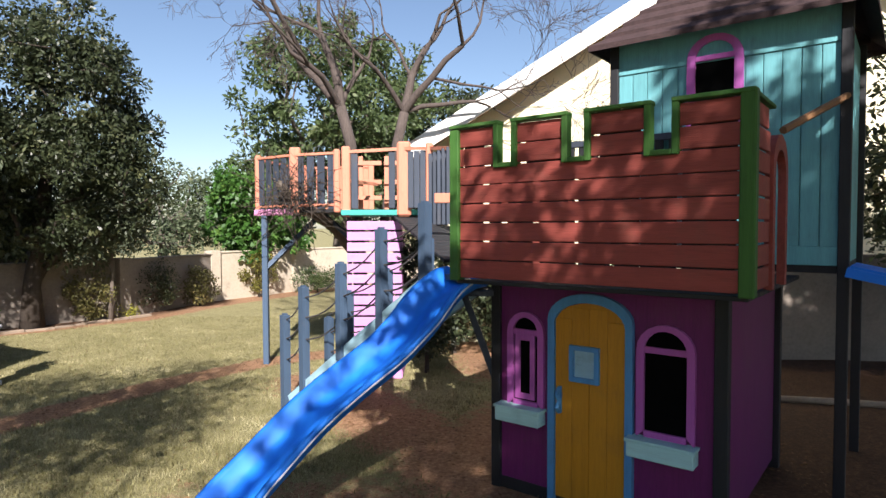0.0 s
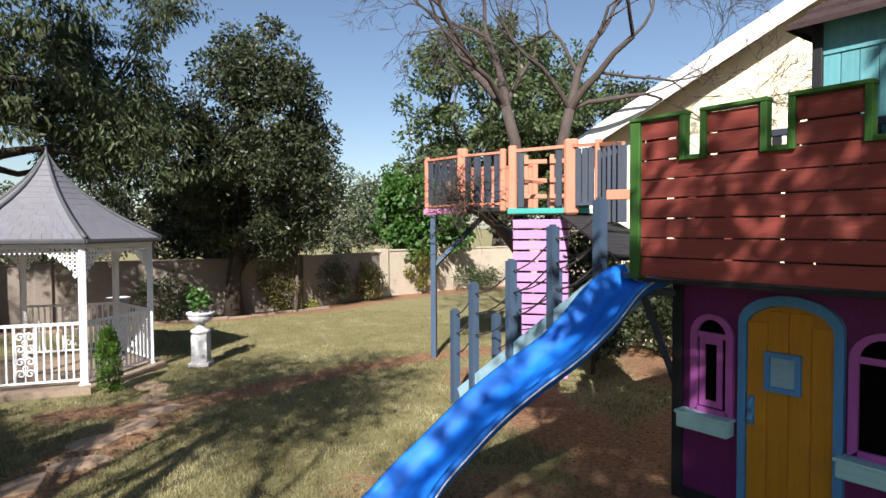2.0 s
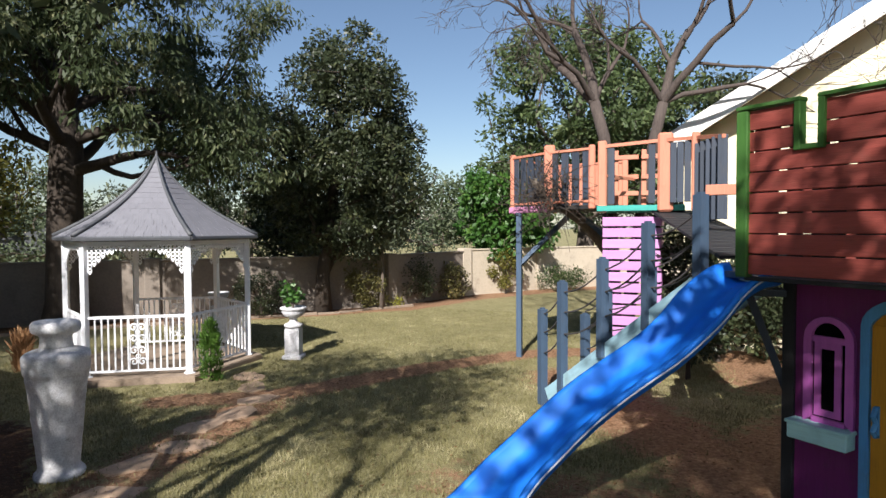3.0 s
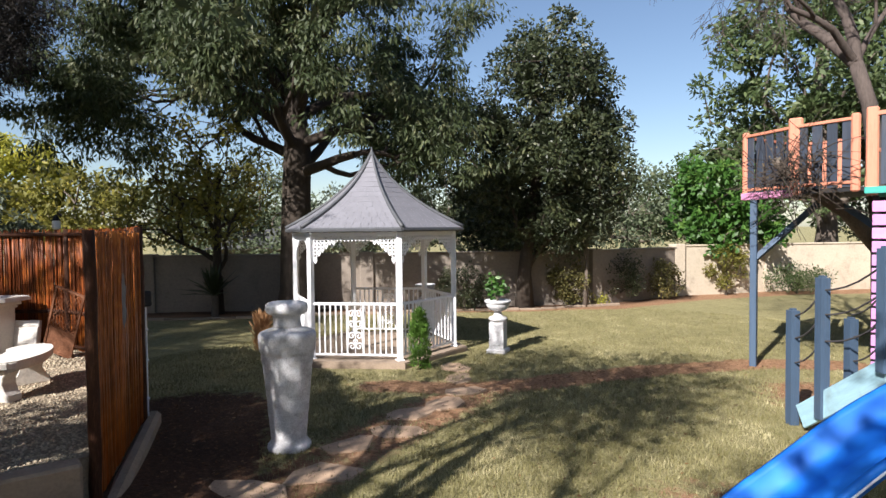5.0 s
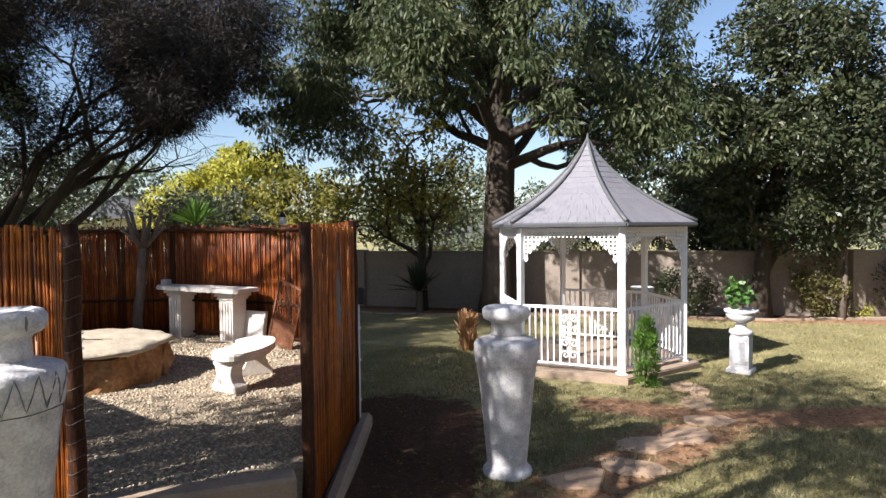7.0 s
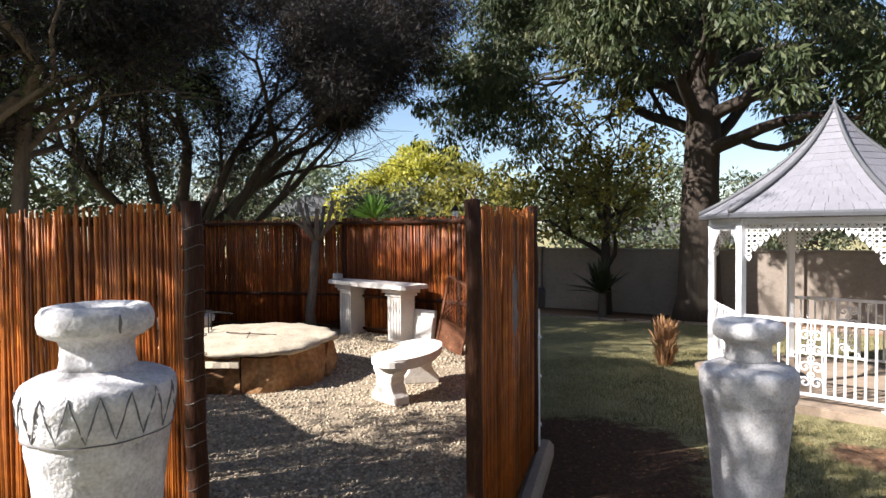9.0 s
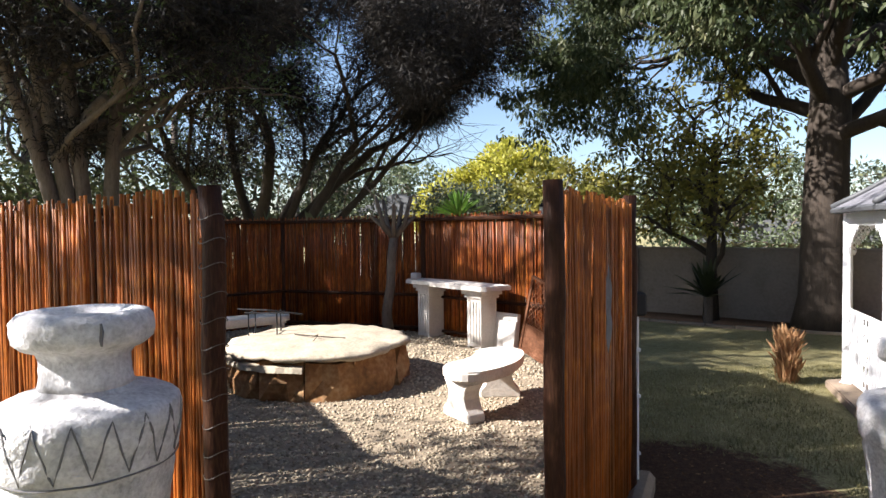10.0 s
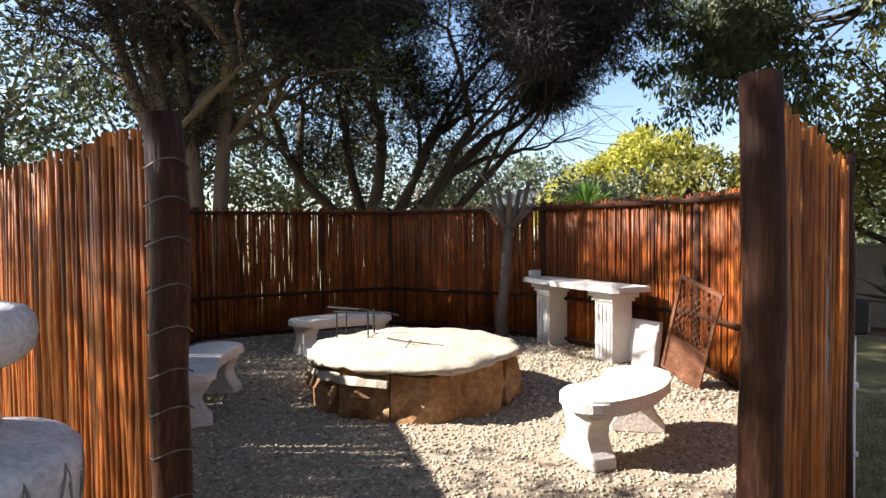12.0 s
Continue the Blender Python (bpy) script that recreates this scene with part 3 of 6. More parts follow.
def make_castle():
    th = thing("castle_balcony", CASTLE, "red plank castle balcony with green-edged battlements on the playhouse", "balcony")
    rng = random.Random(3)
    tops = [(0.0, 0.378), (0.545, 0.92), (1.10, 1.475), (1.66, CW)]
    for r in range(8):
        z = Z0 + r * ROW
        runs = [(0.04, CW - 0.04)] if r < 6 else [(max(a, 0.04), min(b, CW - 0.04)) for a, b in tops]
        for a, b in runs:
            dz = rng.uniform(-0.002, 0.002)
            part("plank", box(a, b, 0.0, 0.022, z + 0.004 + dz, z + ROW - 0.005 + dz, 0.004), M_RED, th)
    for r in range(8):
        z = Z0 + r * ROW
        part("plank", box(CW - 0.012, CW + 0.01, 0.06, 0.56 if r < 7 else 0.5, z + 0.007, z + ROW - 0.007, 0.004), M_RED, th)
        part("plank", box(-0.01, 0.012, 0.55, 1.9, z + 0.007, z + ROW - 0.007, 0.004), M_RED, th) if r < 6 else None
    for x in (-0.03, CW - 0.045):
        part("corner_post", box(x, x + 0.085, -0.03, 0.055, Z0 - 0.02, 2.585 if x > 1 else 2.55, 0.008), M_GREEN, th, "green corner post")
    for (a, b), (c, d) in zip(tops, tops[1:]):
        for x, s in ((b, 1), (c, -1)):
            lo, hi = (x - 0.012, x + 0.03) if s > 0 else (x - 0.03, x + 0.012)
            part("battlement_trim", box(lo, hi, -0.028, 0.05, 2.245, 2.56, 0.005), M_GREEN, th)
        part("battlement_trim", box(b + 0.03, c - 0.03, -0.025, 0.048, 2.245, 2.28, 0.005), M_GREEN, th)
    for a, b in tops:
        part("battlement_trim", box(a - 0.03, b + 0.034, -0.034, 0.056, 2.555, 2.583, 0.005), M_GREEN, th)
    part("battlement_trim", box(CW - 0.03, CW + 0.03, 0.06, 0.62, 2.556, 2.582, 0.005), M_GREEN, th)
    # arched opening at the side
    out = arch(0.56, 1.1, Z0 - 0.02, 2.2, 0.22)
    inn = arch(0.64, 1.02, Z0 - 0.02, 2.16, 0.16)
    b = band(out, inn, -0.02, 0.03)
    part("side_arch", b, M_RED, th, m=pose(CW, 0, 0, 0, 0, 90) @ pose(0, -0.01, 0))
    # black strips added behind the planks to darken their gaps
    for x0, x1 in ((0.06, 0.24), (0.3, 0.4), (0.46, 0.66), (0.72, 0.98), (1.04, 1.2), (1.3, 1.42), (1.47, 1.63), (1.72, 1.98)):
        part("gap_shade", box(x0, x1, 0.024, 0.045, Z0, 2.24, 0.004), M_BLACK, th)
    for k in range(13):
        part("floorboard", box(0.0, CW, 0.03 + k * 0.148, 0.17 + k * 0.148, 1.385, 1.415, 0.004), M_BLACK, th)
    # the same gap darkening behind the battlements
    for x0, x1, y in ((0.06, 0.24, 0.0), (0.3, 0.36, 0.0), (0.6, 0.88, 0.0), (1.15, 1.42, 0.0), (1.72, 1.98, 0.0)):
        part("gap_shade", box(x0, x1, 0.046, 0.06, 2.2, 2.53, 0.003), M_BLACK, th)
    part("back_rail", box(0.0, 1.52, 1.84, 1.89, 2.6, 2.66, 0.004), M_SLAT, th)
    for k in range(12):
        part("back_slat", box(0.02 + k * 0.125, 0.095 + k * 0.125, 1.85, 1.88, 1.42, 2.6, 0.003), M_BLACK, th)
    part("rail", tube([(CW + 0.01, 1.0, 2.47), (2.36, 1.9, 2.82)], 0.028, 6), M_TIMBER, th)
    return th


make_castle()

side = thing("side_slide", CASTLE @ pose(2.42, 2.05, 1.42), "blue plastic side slide behind the playhouse", "slide")
part("chute", slab([(-0.05, -0.3), (0.9, -0.3), (0.98, -0.22), (0.98, 0.22), (0.9, 0.3), (-0.05, 0.3)], 0.0, 0.09, 0.02), M_SLIDE, side, m=pose(0, 0, 0, 0, 12, 0))
part("leg", box(0.7, 0.76, -0.03, 0.03, LAWN - 1.45, -0.1, 0.004), M_BLACK, side)


def arched_window(th, x0, x1, z0, spring, rise, y, thick, mat, glass, jut=0.035, w=0.055):
    """A round-headed window with frame, black sheet for the unlit inside and glazing bar, facing -y."""
    fr = part("window", band(arch(x0, x1, z0, spring, rise), arch(x0 + w, x1 - w, z0 + w, spring, rise - w * 0.8), y - jut, y), mat, th)
    part("crossbar", box(x0 + w, x1 - w, y - jut * 0.8, y - 0.004, spring - 0.02, spring + 0.025, 0.003), mat, fr)
    part("bottom_rail", box(x0 + w, x1 - w, y - jut * 0.9, y - 0.003, z0, z0 + w, 0.003), mat, fr)
    # the wall is solid here; the black sheet paints the shade of a room
    part("opening", slab(arch(x0 + w * 0.8, x1 - w * 0.8, z0 + w * 0.8, spring, rise - w * 0.7), y - 0.006, y - 0.001, plane="xz"), M_DARK, fr, "black sheet painted as the unlit interior")
    return fr


def make_playhouse():
    th = thing("playhouse", CASTLE @ pose(0, 0.61, 0), "purple plywood playhouse with arched door and windows", "playhouse")
    W, D = 1.79, 1.9
    part("wall", box(0.03, W - 0.03, 0.0, 0.03, LAWN + 0.08, 1.375, 0.0), M_PURPLE, th)
    part("wall", box(W - 0.03, W, 0.0, D, LAWN + 0.08, 1.375, 0.0), M_PURPLE, th)
    part("wall", box(0.0, 0.03, 0.03, D, LAWN + 0.08, 1.375, 0.0), M_PURPLE, th)
    part("wall", box(0.03, W - 0.03, D - 0.03, D, LAWN + 0.08, 1.375, 0.0), M_PURPLE, th)
    for x, y in ((-0.05, -0.03), (W - 0.05, -0.04), (W - 0.04, D - 0.04), (-0.05, D - 0.04)):
        part("corner_post", box(x, x + 0.09, y, y + 0.09, LAWN - 0.05, 1.378, 0.006), M_BLACK, th)
    part("skirting", box(-0.02, W, -0.012, 0.02, LAWN - 0.04, LAWN + 0.1, 0.004), M_BLACK, th)
    # door
    dr = part("door", slab(arch(0.555, 1.132, LAWN + 0.07, 1.06, 0.17), -0.016, -0.002, plane="xz"), M_YELLOW, th, "ochre yellow arched plank door")
    for k in range(4):
        a = 0.558 + k * 0.1435
        part("board", box(a, a + 0.14, -0.026, -0.014, LAWN + 0.075, 1.07 + (0.03 if k in (0, 3) else 0.12), 0.004), M_YELLOW, dr)
    part("door_frame", band(arch(0.5, 1.187, LAWN - 0.02, 1.09, 0.215, 14), arch(0.556, 1.131, LAWN - 0.02, 1.06, 0.175, 14), -0.05, 0.0), M_BLUE, th, "sky blue arched door frame")
    hatch = part("hatch_frame", band([(0.69, 0.62), (0.69, 0.9), (0.93, 0.9), (0.93, 0.62)], [(0.725, 0.655), (0.725, 0.865), (0.895, 0.865), (0.895, 0.655)], -0.06, -0.02, True), M_BLUE, dr, "blue framed peep window")
    part("hatch_back", box(0.724, 0.896, -0.031, -0.024, 0.654, 0.866, 0.0), M_STEP, hatch)
    hb = tube([(0.6, -0.05, 0.36), (0.6, -0.085, 0.4), (0.605, -0.06, 0.45), (0.6, -0.085, 0.5), (0.6, -0.05, 0.55)], 0.018, 6)
    box(0.585, 0.615, -0.042, -0.025, 0.35, 0.56, 0, hb)
    part("handle", hb, M_BLUE, dr, "blue carved door handle")
    # windows and flower boxes
    arched_window(th, 0.115, 0.455, 0.33, 0.95, 0.17, -0.002, 0.03, M_PINK, None)
    part("shutter_frame", band([(0.19, 0.4), (0.19, 0.93), (0.37, 0.93), (0.37, 0.4)], [(0.232, 0.445), (0.232, 0.885), (0.328, 0.885), (0.328, 0.445)], -0.03, -0.012, True), M_PINK, th)
    arched_window(th, 1.21, 1.62, 0.29, 0.93, 0.19, -0.002, 0.03, M_PINK, None)
    for x0, x1, dz in ((0.05, 0.46, -0.012), (1.17, 1.64, -0.06)):
        fb = part("flower_box", box(x0, x1, -0.13, -0.004, 0.225 + dz, 0.345 + dz, 0.008), M_MINT, th, "pale mint flower box under the window")
        part("rim", box(x0 - 0.01, x1 + 0.01, -0.14, -0.004, 0.335 + dz, 0.36 + dz, 0.004), M_MINT, fb)
    return th


make_playhouse()


def make_tower_house():
    th = thing("upper_playhouse", CASTLE @ pose(0, 1.93, 0), "turquoise board upper playhouse with dark hipped roof", "playhouse")
    a, b, d, z0, z1 = 0.5, 2.34, 1.5, 1.5, 3.55
    rng = random.Random(5)
    for k in range(13):
        x = a + 0.02 + k * (b - a - 0.04) / 13
        part("board", box(x + 0.003, x + (b - a - 0.04) / 13 - 0.003, 0.0, 0.022 + rng.uniform(0, 0.003), z0 + 0.15, z1 - 0.3, 0.003), M_TEALWALL, th)
    for k in range(10):
        y = 0.03 + k * 0.147
        part("board", box(b - 0.022, b, y, y + 0.142, z0, z1 - 0.05, 0.003), M_TEALWALL, th)
        part("board", box(a, a + 0.022, y, y + 0.142, z0, z1 - 0.05, 0.003), M_TEALWALL, th)
    part("back_wall", box(a, b, d - 0.03, d, z0, z1, 0.0), M_TEALWALL, th)
    part("band", box(a, b, -0.012, 0.02, z0, z0 + 0.15, 0.004), M_TEALWALL, th)
    part("band", box(a, b, -0.012, 0.02, z1 - 0.3, z1, 0.004), M_TEALWALL, th)
    for x, y in ((a - 0.05, -0.04), (b - 0.03, -0.05)):
        part("corner_post", box(x, x + 0.08, y, y + 0.08, LAWN - 0.05 if x > 1 else z0, z1, 0.006), M_BLACK, th, "black corner post")
    for x, y in ((b - 0.03, d - 0.05), (a - 0.05, d - 0.05)):
        part("corner_post", box(x, x + 0.08, y, y + 0.08, LAWN - 0.05, z1, 0.006), M_BLACK, th)
    part("floor", box(a, b, 0.0, d, z0 - 0.06, z0, 0.004), M_BLACK, th)
    arched_window(th, 1.16, 1.62, 2.6, 3.28, 0.2, -0.002, 0.03, M_PINK, None, 0.04, 0.07)
    # hipped roof in stepped courses
    o, n = 0.2, 9
    cx, cy, top = (a + b) / 2, d / 2, 4.55
    for k in range(n):
        rb = bmesh.new()
        t0, t1 = k / n, (k + 1) / n
        q = []
        for t, lift in ((t0, 0.035), (t1, 0.0)):
            hx, hy = ((b - a) / 2 + o) * (1 - t), (d / 2 + o) * (1 - t)
            z = z1 - 0.06 + (top - z1) * t + lift
            q.append([rb.verts.new((cx + sx * hx, cy + sy * hy, z + rng.uniform(0, 0.01))) for sx, sy in ((-1, -1), (1, -1), (1, 1), (-1, 1))])
        for i in range(4):
            rb.faces.new((q[0][i], q[0][(i + 1) % 4], q[1][(i + 1) % 4], q[1][i]))
        lo = [rb.verts.new(v.co - Vector((0, 0, 0.05))) for v in q[0]]
        for i in range(4):
            rb.faces.new((lo[i], lo[(i + 1) % 4], q[0][(i + 1) % 4], q[0][i]))
        part("roof_course", rb, M_SHINGLE, th)
    return th


make_tower_house()


# ---- slide ----
def make_slide():
    th = thing("slide", pose(0, 0, 0), "wavy bright blue plastic slide with white worn edges", "slide")
    path = [(0.24, 5.06, 1.34), (0.12, 4.97, 1.31), (-0.03, 4.87, 1.19), (-0.2, 4.75, 0.98), (-0.41, 4.61, 0.78), (-0.68, 4.43, 0.59), (-0.92, 4.27, 0.4), (-1.14, 4.12, 0.18), (-1.33, 3.98, -0.02), (-1.48, 3.84, -0.2), (-1.63, 3.69, -0.33), (-1.82, 3.5, -0.37), (-1.98, 3.34, -0.375)]
    pts = [Vector(p) for p in path]
    # finer steps by Catmull-Rom
    fine = []
    for i in range(len(pts) - 1):
        p0, p1, p2, p3 = pts[max(i - 1, 0)], pts[i], pts[i + 1], pts[min(i + 2, len(pts) - 1)]
        for k in range(5):
            t = k / 5
            fine.append(0.5 * ((2 * p1) + (p2 - p0) * t + (2 * p0 - 5 * p1 + 4 * p2 - p3) * t * t + (3 * p1 - p0 - 3 * p2 + p3) * t ** 3))
    fine.append(pts[-1])
    hw = 0.29
    prof = [(-hw - 0.03, 0.1), (-hw - 0.03, 0.135), (-hw + 0.0, 0.14), (-hw + 0.02, 0.11), (-hw + 0.05, 0.03), (-hw + 0.1, 0.0), (-0.07, -0.012), (-0.05, 0.006), (0.05, 0.006), (0.07, -0.012), (hw - 0.1, 0.0), (hw - 0.05, 0.03), (hw - 0.02, 0.11), (hw, 0.14), (hw + 0.03, 0.135), (hw + 0.03, 0.1)]
    b, e = bmesh.new(), bmesh.new()
    rows, rims = [], []
    for i, p in enumerate(fine):
        d = (fine[min(i + 1, len(fine) - 1)] - fine[max(i - 1, 0)]).normalized()
        lat = Vector((d.y, -d.x, 0)).normalized()
        lat = lat if lat.y > 0 else -lat
        up = lat.cross(d)
        up = up if up.z > 0 else -up
        rows.append([b.verts.new(p + lat * y + up * z) for y, z in prof])
        rims.append(p - lat * (hw + 0.033) + up * 0.1)
    for r0, r1 in zip(rows, rows[1:]):
        for k in range(len(prof) - 1):
            b.faces.new((r0[k], r0[k + 1], r1[k + 1], r1[k]))
    ob = part("chute", b, M_SLIDE, th, smooth=True)
    sol = ob.modifiers.new("thickness", "SOLIDIFY")
    sol.thickness, sol.offset = 0.008, -1
    part("edge_strip", tube(rims, 0.007, 5), M_SLIDEEDGE, th, "scuffed white edge", smooth=True)
    part("brace", tube([(0.17, 5.1, 1.27), (0.47, 5.18, 0.45)], 0.04, 4), M_SLAT, th)
    part("bearer", box(0.05, 0.42, 5.0, 5.3, 1.24, 1.29, 0.004), M_SLAT, th)
    return th


make_slide()


# ---- stairs ----
STAIR_POSTS = [(-1.9, 7.2, LAWN - 0.04, 0.79), (-1.59, 6.85, -0.2, 1.16), (-1.07, 6.3, 0.42, 1.46), (-0.6, 5.85, 0.8, 1.82), (-0.16, 5.4, 1.2, 2.05)]


def make_stairs():
    th = thing("staircase", pose(0, 0, 0), "pale blue plank steps with slate-blue rope rail posts", "stairs")
    side = Vector((0.72, 0.695, 0)) * 0.62
    turn = math.degrees(math.atan2(-0.72, 0.695))
    for s in (0, 1):
        for i, (x, y, z0, z1) in enumerate(STAIR_POSTS):
            q = side * s
            if s and i in (4,):
                continue
            h = z1 - (0.1 if s else 0)
            w = 0.045
            p = part("post", slab([(-w, -w), (w, -w), (w, w), (-w, w)], z0, h, 0.02), M_NAVY, th, m=pose(x + q.x, y + q.y, 0, 0, 0, turn))
        rb = bmesh.new()
        for k in (0.22, 0.45, 0.7):
            for a, c in zip(STAIR_POSTS, STAIR_POSTS[1:]):
                if s and c is STAIR_POSTS[4]:
                    continue
                za, zc = a[3] - k + 0.08, c[3] - k + 0.08
                if a is STAIR_POSTS[0]:
                    za = a[3] - 0.08 - (k - 0.22)
                A, B = Vector((a[0], a[1], za)) + side * s, Vector((c[0], c[1], zc)) + side * s
                tube([A.lerp(B, t) - Vector((0, 0, 0.06 * math.sin(math.pi * t))) for t in (0, 0.2, 0.4, 0.6, 0.8, 1)], 0.009, 5, rb)
        part("rope", rb, M_ROPE, th, "dark knotted rope")
        a, c = Vector((-1.78, 7.05, -0.3)) + side * s, Vector((-0.1, 5.33, 1.27)) + side * s
        ln = (c - a).length
        m = Matrix.Translation(a) @ (c - a).to_track_quat("X", "Z").to_matrix().to_4x4()
        part("stringer", box(0, ln, -0.02, 0.02, -0.08, 0.15, 0.005), M_STEP, th, m=m)
    for k in range(8):
        t = (k + 0.5) / 8
        p = Vector((-1.82, 7.1, -0.3)).lerp(Vector((-0.1, 5.33, 1.3)), t)
        part("tread", box(-0.1, 0.1, 0.02, 0.6, 0, 0.035, 0.005), M_STEP, th, m=pose(p.x, p.y, p.z, 0, 0, turn))
    part("landing", box(-0.1, 0.55, 0.0, 0.66, 0, 0.05, 0.005), M_NAVY, th, m=pose(-0.12, 5.35, 1.36, 0, 0, turn))
    return th


make_stairs()


# ---- tree deck and lilac tower ----
def rail_post(th, x, y, z0, z1, w, mat):
    s = w / 2
    b = slab([(-s, -0.02), (s, -0.02), (s, 0.02), (-s, 0.02)], z0, z1 - 0.03)
    slab([(-s, -0.02), (s, -0.02), (s * 0.55, 0.02), (-s * 0.55, 0.02)], z1 - 0.03, z1, 0, "xy", b)
    return part("rail_post", b, mat, th)


def rail_run(th, a, b, z0, z1, n, slat, rail=None):
    """Rail between two posts with upright slats, as parts of the deck."""
    A, B = Vector((*a, 0)), Vector((*b, 0))
    d = B - A
    turn = math.degrees(math.atan2(d.y, d.x))
    m = pose(a[0], a[1], 0, 0, 0, turn)
    ln = d.length
    part("top_rail", box(0, ln, -0.03, 0.03, z1 - 0.1, z1 - 0.06, 0.005), M_ORANGE, th, m=m)
    part("bottom_rail", box(0, ln, -0.02, 0.02, z0 + 0.06, z0 + 0.1, 0.005), rail or M_ORANGE, th, m=m)
    w = ln / n
    for k in range(n):
        x = (k + 0.5) * w
        part("slat", box(x - w * 0.34, x + w * 0.34, -0.012, 0.012, z0 + 0.02, z1 - 0.1, 0.004), slat, th, m=m)


def make_deck():
    th = thing("tree_deck", pose(0, 0, 0), "salmon-orange railed tree deck on slate-blue poles", "deck")
    zf = 2.1
    P = [(-3.02, 9.9), (-2.29, 9.4), (-1.6, 9.15)]
    back = [(-1.3, 11.0), (-2.6, 11.3)]
    part("deck_floor", slab(P + [(-0.6, 9.6)] + back, zf - 0.05, zf, 0.0), M_BLACK, th)
    ring = P + [(-0.9, 10.2)] + back
    for x, y in P:
        w = 0.17 if x == -2.29 else 0.1
        part("rail_post", box(x - w / 2, x + w / 2, y - 0.03, y + 0.03, zf - 0.06, 3.0 if w < 0.15 else 3.06, 0.02), M_ORANGE, th, "salmon orange post")
    for x, y in back:
        part("rail_post", box(x - 0.05, x + 0.05, y - 0.03, y + 0.03, zf - 0.06, 2.98, 0.015), M_ORANGE, th)
    rail_run(th, P[0], P[1], zf - 0.02, 3.02, 5, M_SLAT)
    rail_run(th, P[1], P[2], zf - 0.02, 3.02, 4, M_SLAT)
    rail_run(th, P[0], back[1], zf - 0.02, 3.0, 7, M_SLAT)
    rail_run(th, back[1], back[0], zf - 0.02, 3.0, 6, M_ORANGE)
    part("fascia", box(0, 0.9, -0.035, 0.0, zf - 0.09, zf + 0.01, 0.005), M_FASCIA, th, m=pose(-3.06, 9.87, 0, 0, 0, -34.4), label="pink fascia board")
    part("pole", box(-2.92, -2.83, 9.7, 9.79, LAWN - 0.05, zf - 0.08, 0.006), M_NAVY, th)
    for s in ((( -2.87, 9.75, 1.15), (-2.05, 10.1, 2.03)), ((-1.3, 9.6, 1.5), (-2.0, 10.2, 2.03))):
        part("brace", tube(s, 0.05, 4), M_NAVY, th)
    return th


make_deck()


def make_tower():
    th = thing("lilac_tower", pose(-1.39, 8.75, 0), "lilac slatted tower carrying a railed platform", "tower")
    w, n = 0.78, 15
    h = (1.93 - LAWN) / n
    for k in range(n):
        z = LAWN + k * h
        part("slat", box(0, w, -0.012, 0.012, z + 0.008, z + h - 0.022, 0.004), M_LILAC, th)
        part("slat", box(w - 0.012, w + 0.012, 0.02, w, z + 0.008, z + h - 0.022, 0.004), M_LILAC, th)
    for x, y in ((0.03, 0.03), (w - 0.06, 0.03), (0.03, w - 0.03), (w - 0.06, w - 0.03)):
        part("upright", box(x - 0.03, x + 0.03, y - 0.015, y + 0.045, LAWN - 0.05, 1.97, 0.004), M_BLACK, th)
    part("platform", box(-0.07, w + 0.3, -0.1, w + 0.3, 1.99, 2.07, 0.006), M_TEAL, th, "teal platform edge")
    zf = 2.07
    Q = [(0.0, -0.05), (0.82, -0.15), (1.22, -0.45)]
    part("rail_post", box(-0.06, 0.06, -0.08, -0.02, zf - 0.1, 2.98, 0.015), M_ORANGE, th)
    part("rail_post", box(0.74, 0.94, -0.2, -0.13, zf - 0.1, 3.03, 0.03), M_ORANGE, th, "broad salmon post")
    part("rail_post", box(1.16, 1.26, -0.5, -0.42, zf - 0.1, 2.97, 0.015), M_ORANGE, th)
    part("top_rail", tube([(0, -0.05, 2.9), (0.82, -0.15, 2.93), (1.22, -0.45, 2.9), (1.5, -1.2, 2.8)], 0.032, 4), M_ORANGE, th)
    part("mid_rail", tube([(0, -0.0, 2.5), (0.35, 0.9, 2.5)], 0.03, 4), M_ORANGE, th)
    for x, y in ((0.08, -0.06), (0.62, -0.12)):
        part("slat", box(x, x + 0.09, y - 0.012, y + 0.012, zf + 0.02, 2.9, 0.004), M_SLAT, th)
    for t in (0.3, 0.52, 0.74):
        x, y = 0.82 + 0.4 * t, -0.15 - 0.3 * t
        part("slat", box(x - 0.04, x + 0.04, y - 0.012, y + 0.012, zf + 0.02, 2.88, 0.004), M_SLAT, th)
    for k in range(5):
        x, y = 1.25 + 0.06 * k, -0.5 - 0.17 * k
        part("slat", box(x - 0.055, x + 0.055, y - 0.012, y + 0.012, 1.85, 2.82, 0.004), M_SLAT, th)
    for x0, x1 in ((0.05, 0.42), (0.46, 0.85)):
        part("ladder_post", box(x0, x0 + 0.07, w + 0.1, w + 0.14, zf, 2.95, 0.005), M_ORANGE, th)
        for z in (2.25, 2.5, 2.8):
            part("rung", box(x0, x1, w + 0.06, w + 0.1, z, z + 0.07, 0.005), M_ORANGE, th)
    d = Vector((0.75, -2.9, -0.5))
    m = Matrix.Translation((0.95, 0.1, 1.96)) @ d.to_track_quat("X", "Z").to_matrix().to_4x4()
    for k in range(16):
        part("bridge_plank", box(k * 0.188, k * 0.188 + 0.17, -0.3, 0.3, 0.0, 0.035, 0.004), M_BLACK, th, m=m)
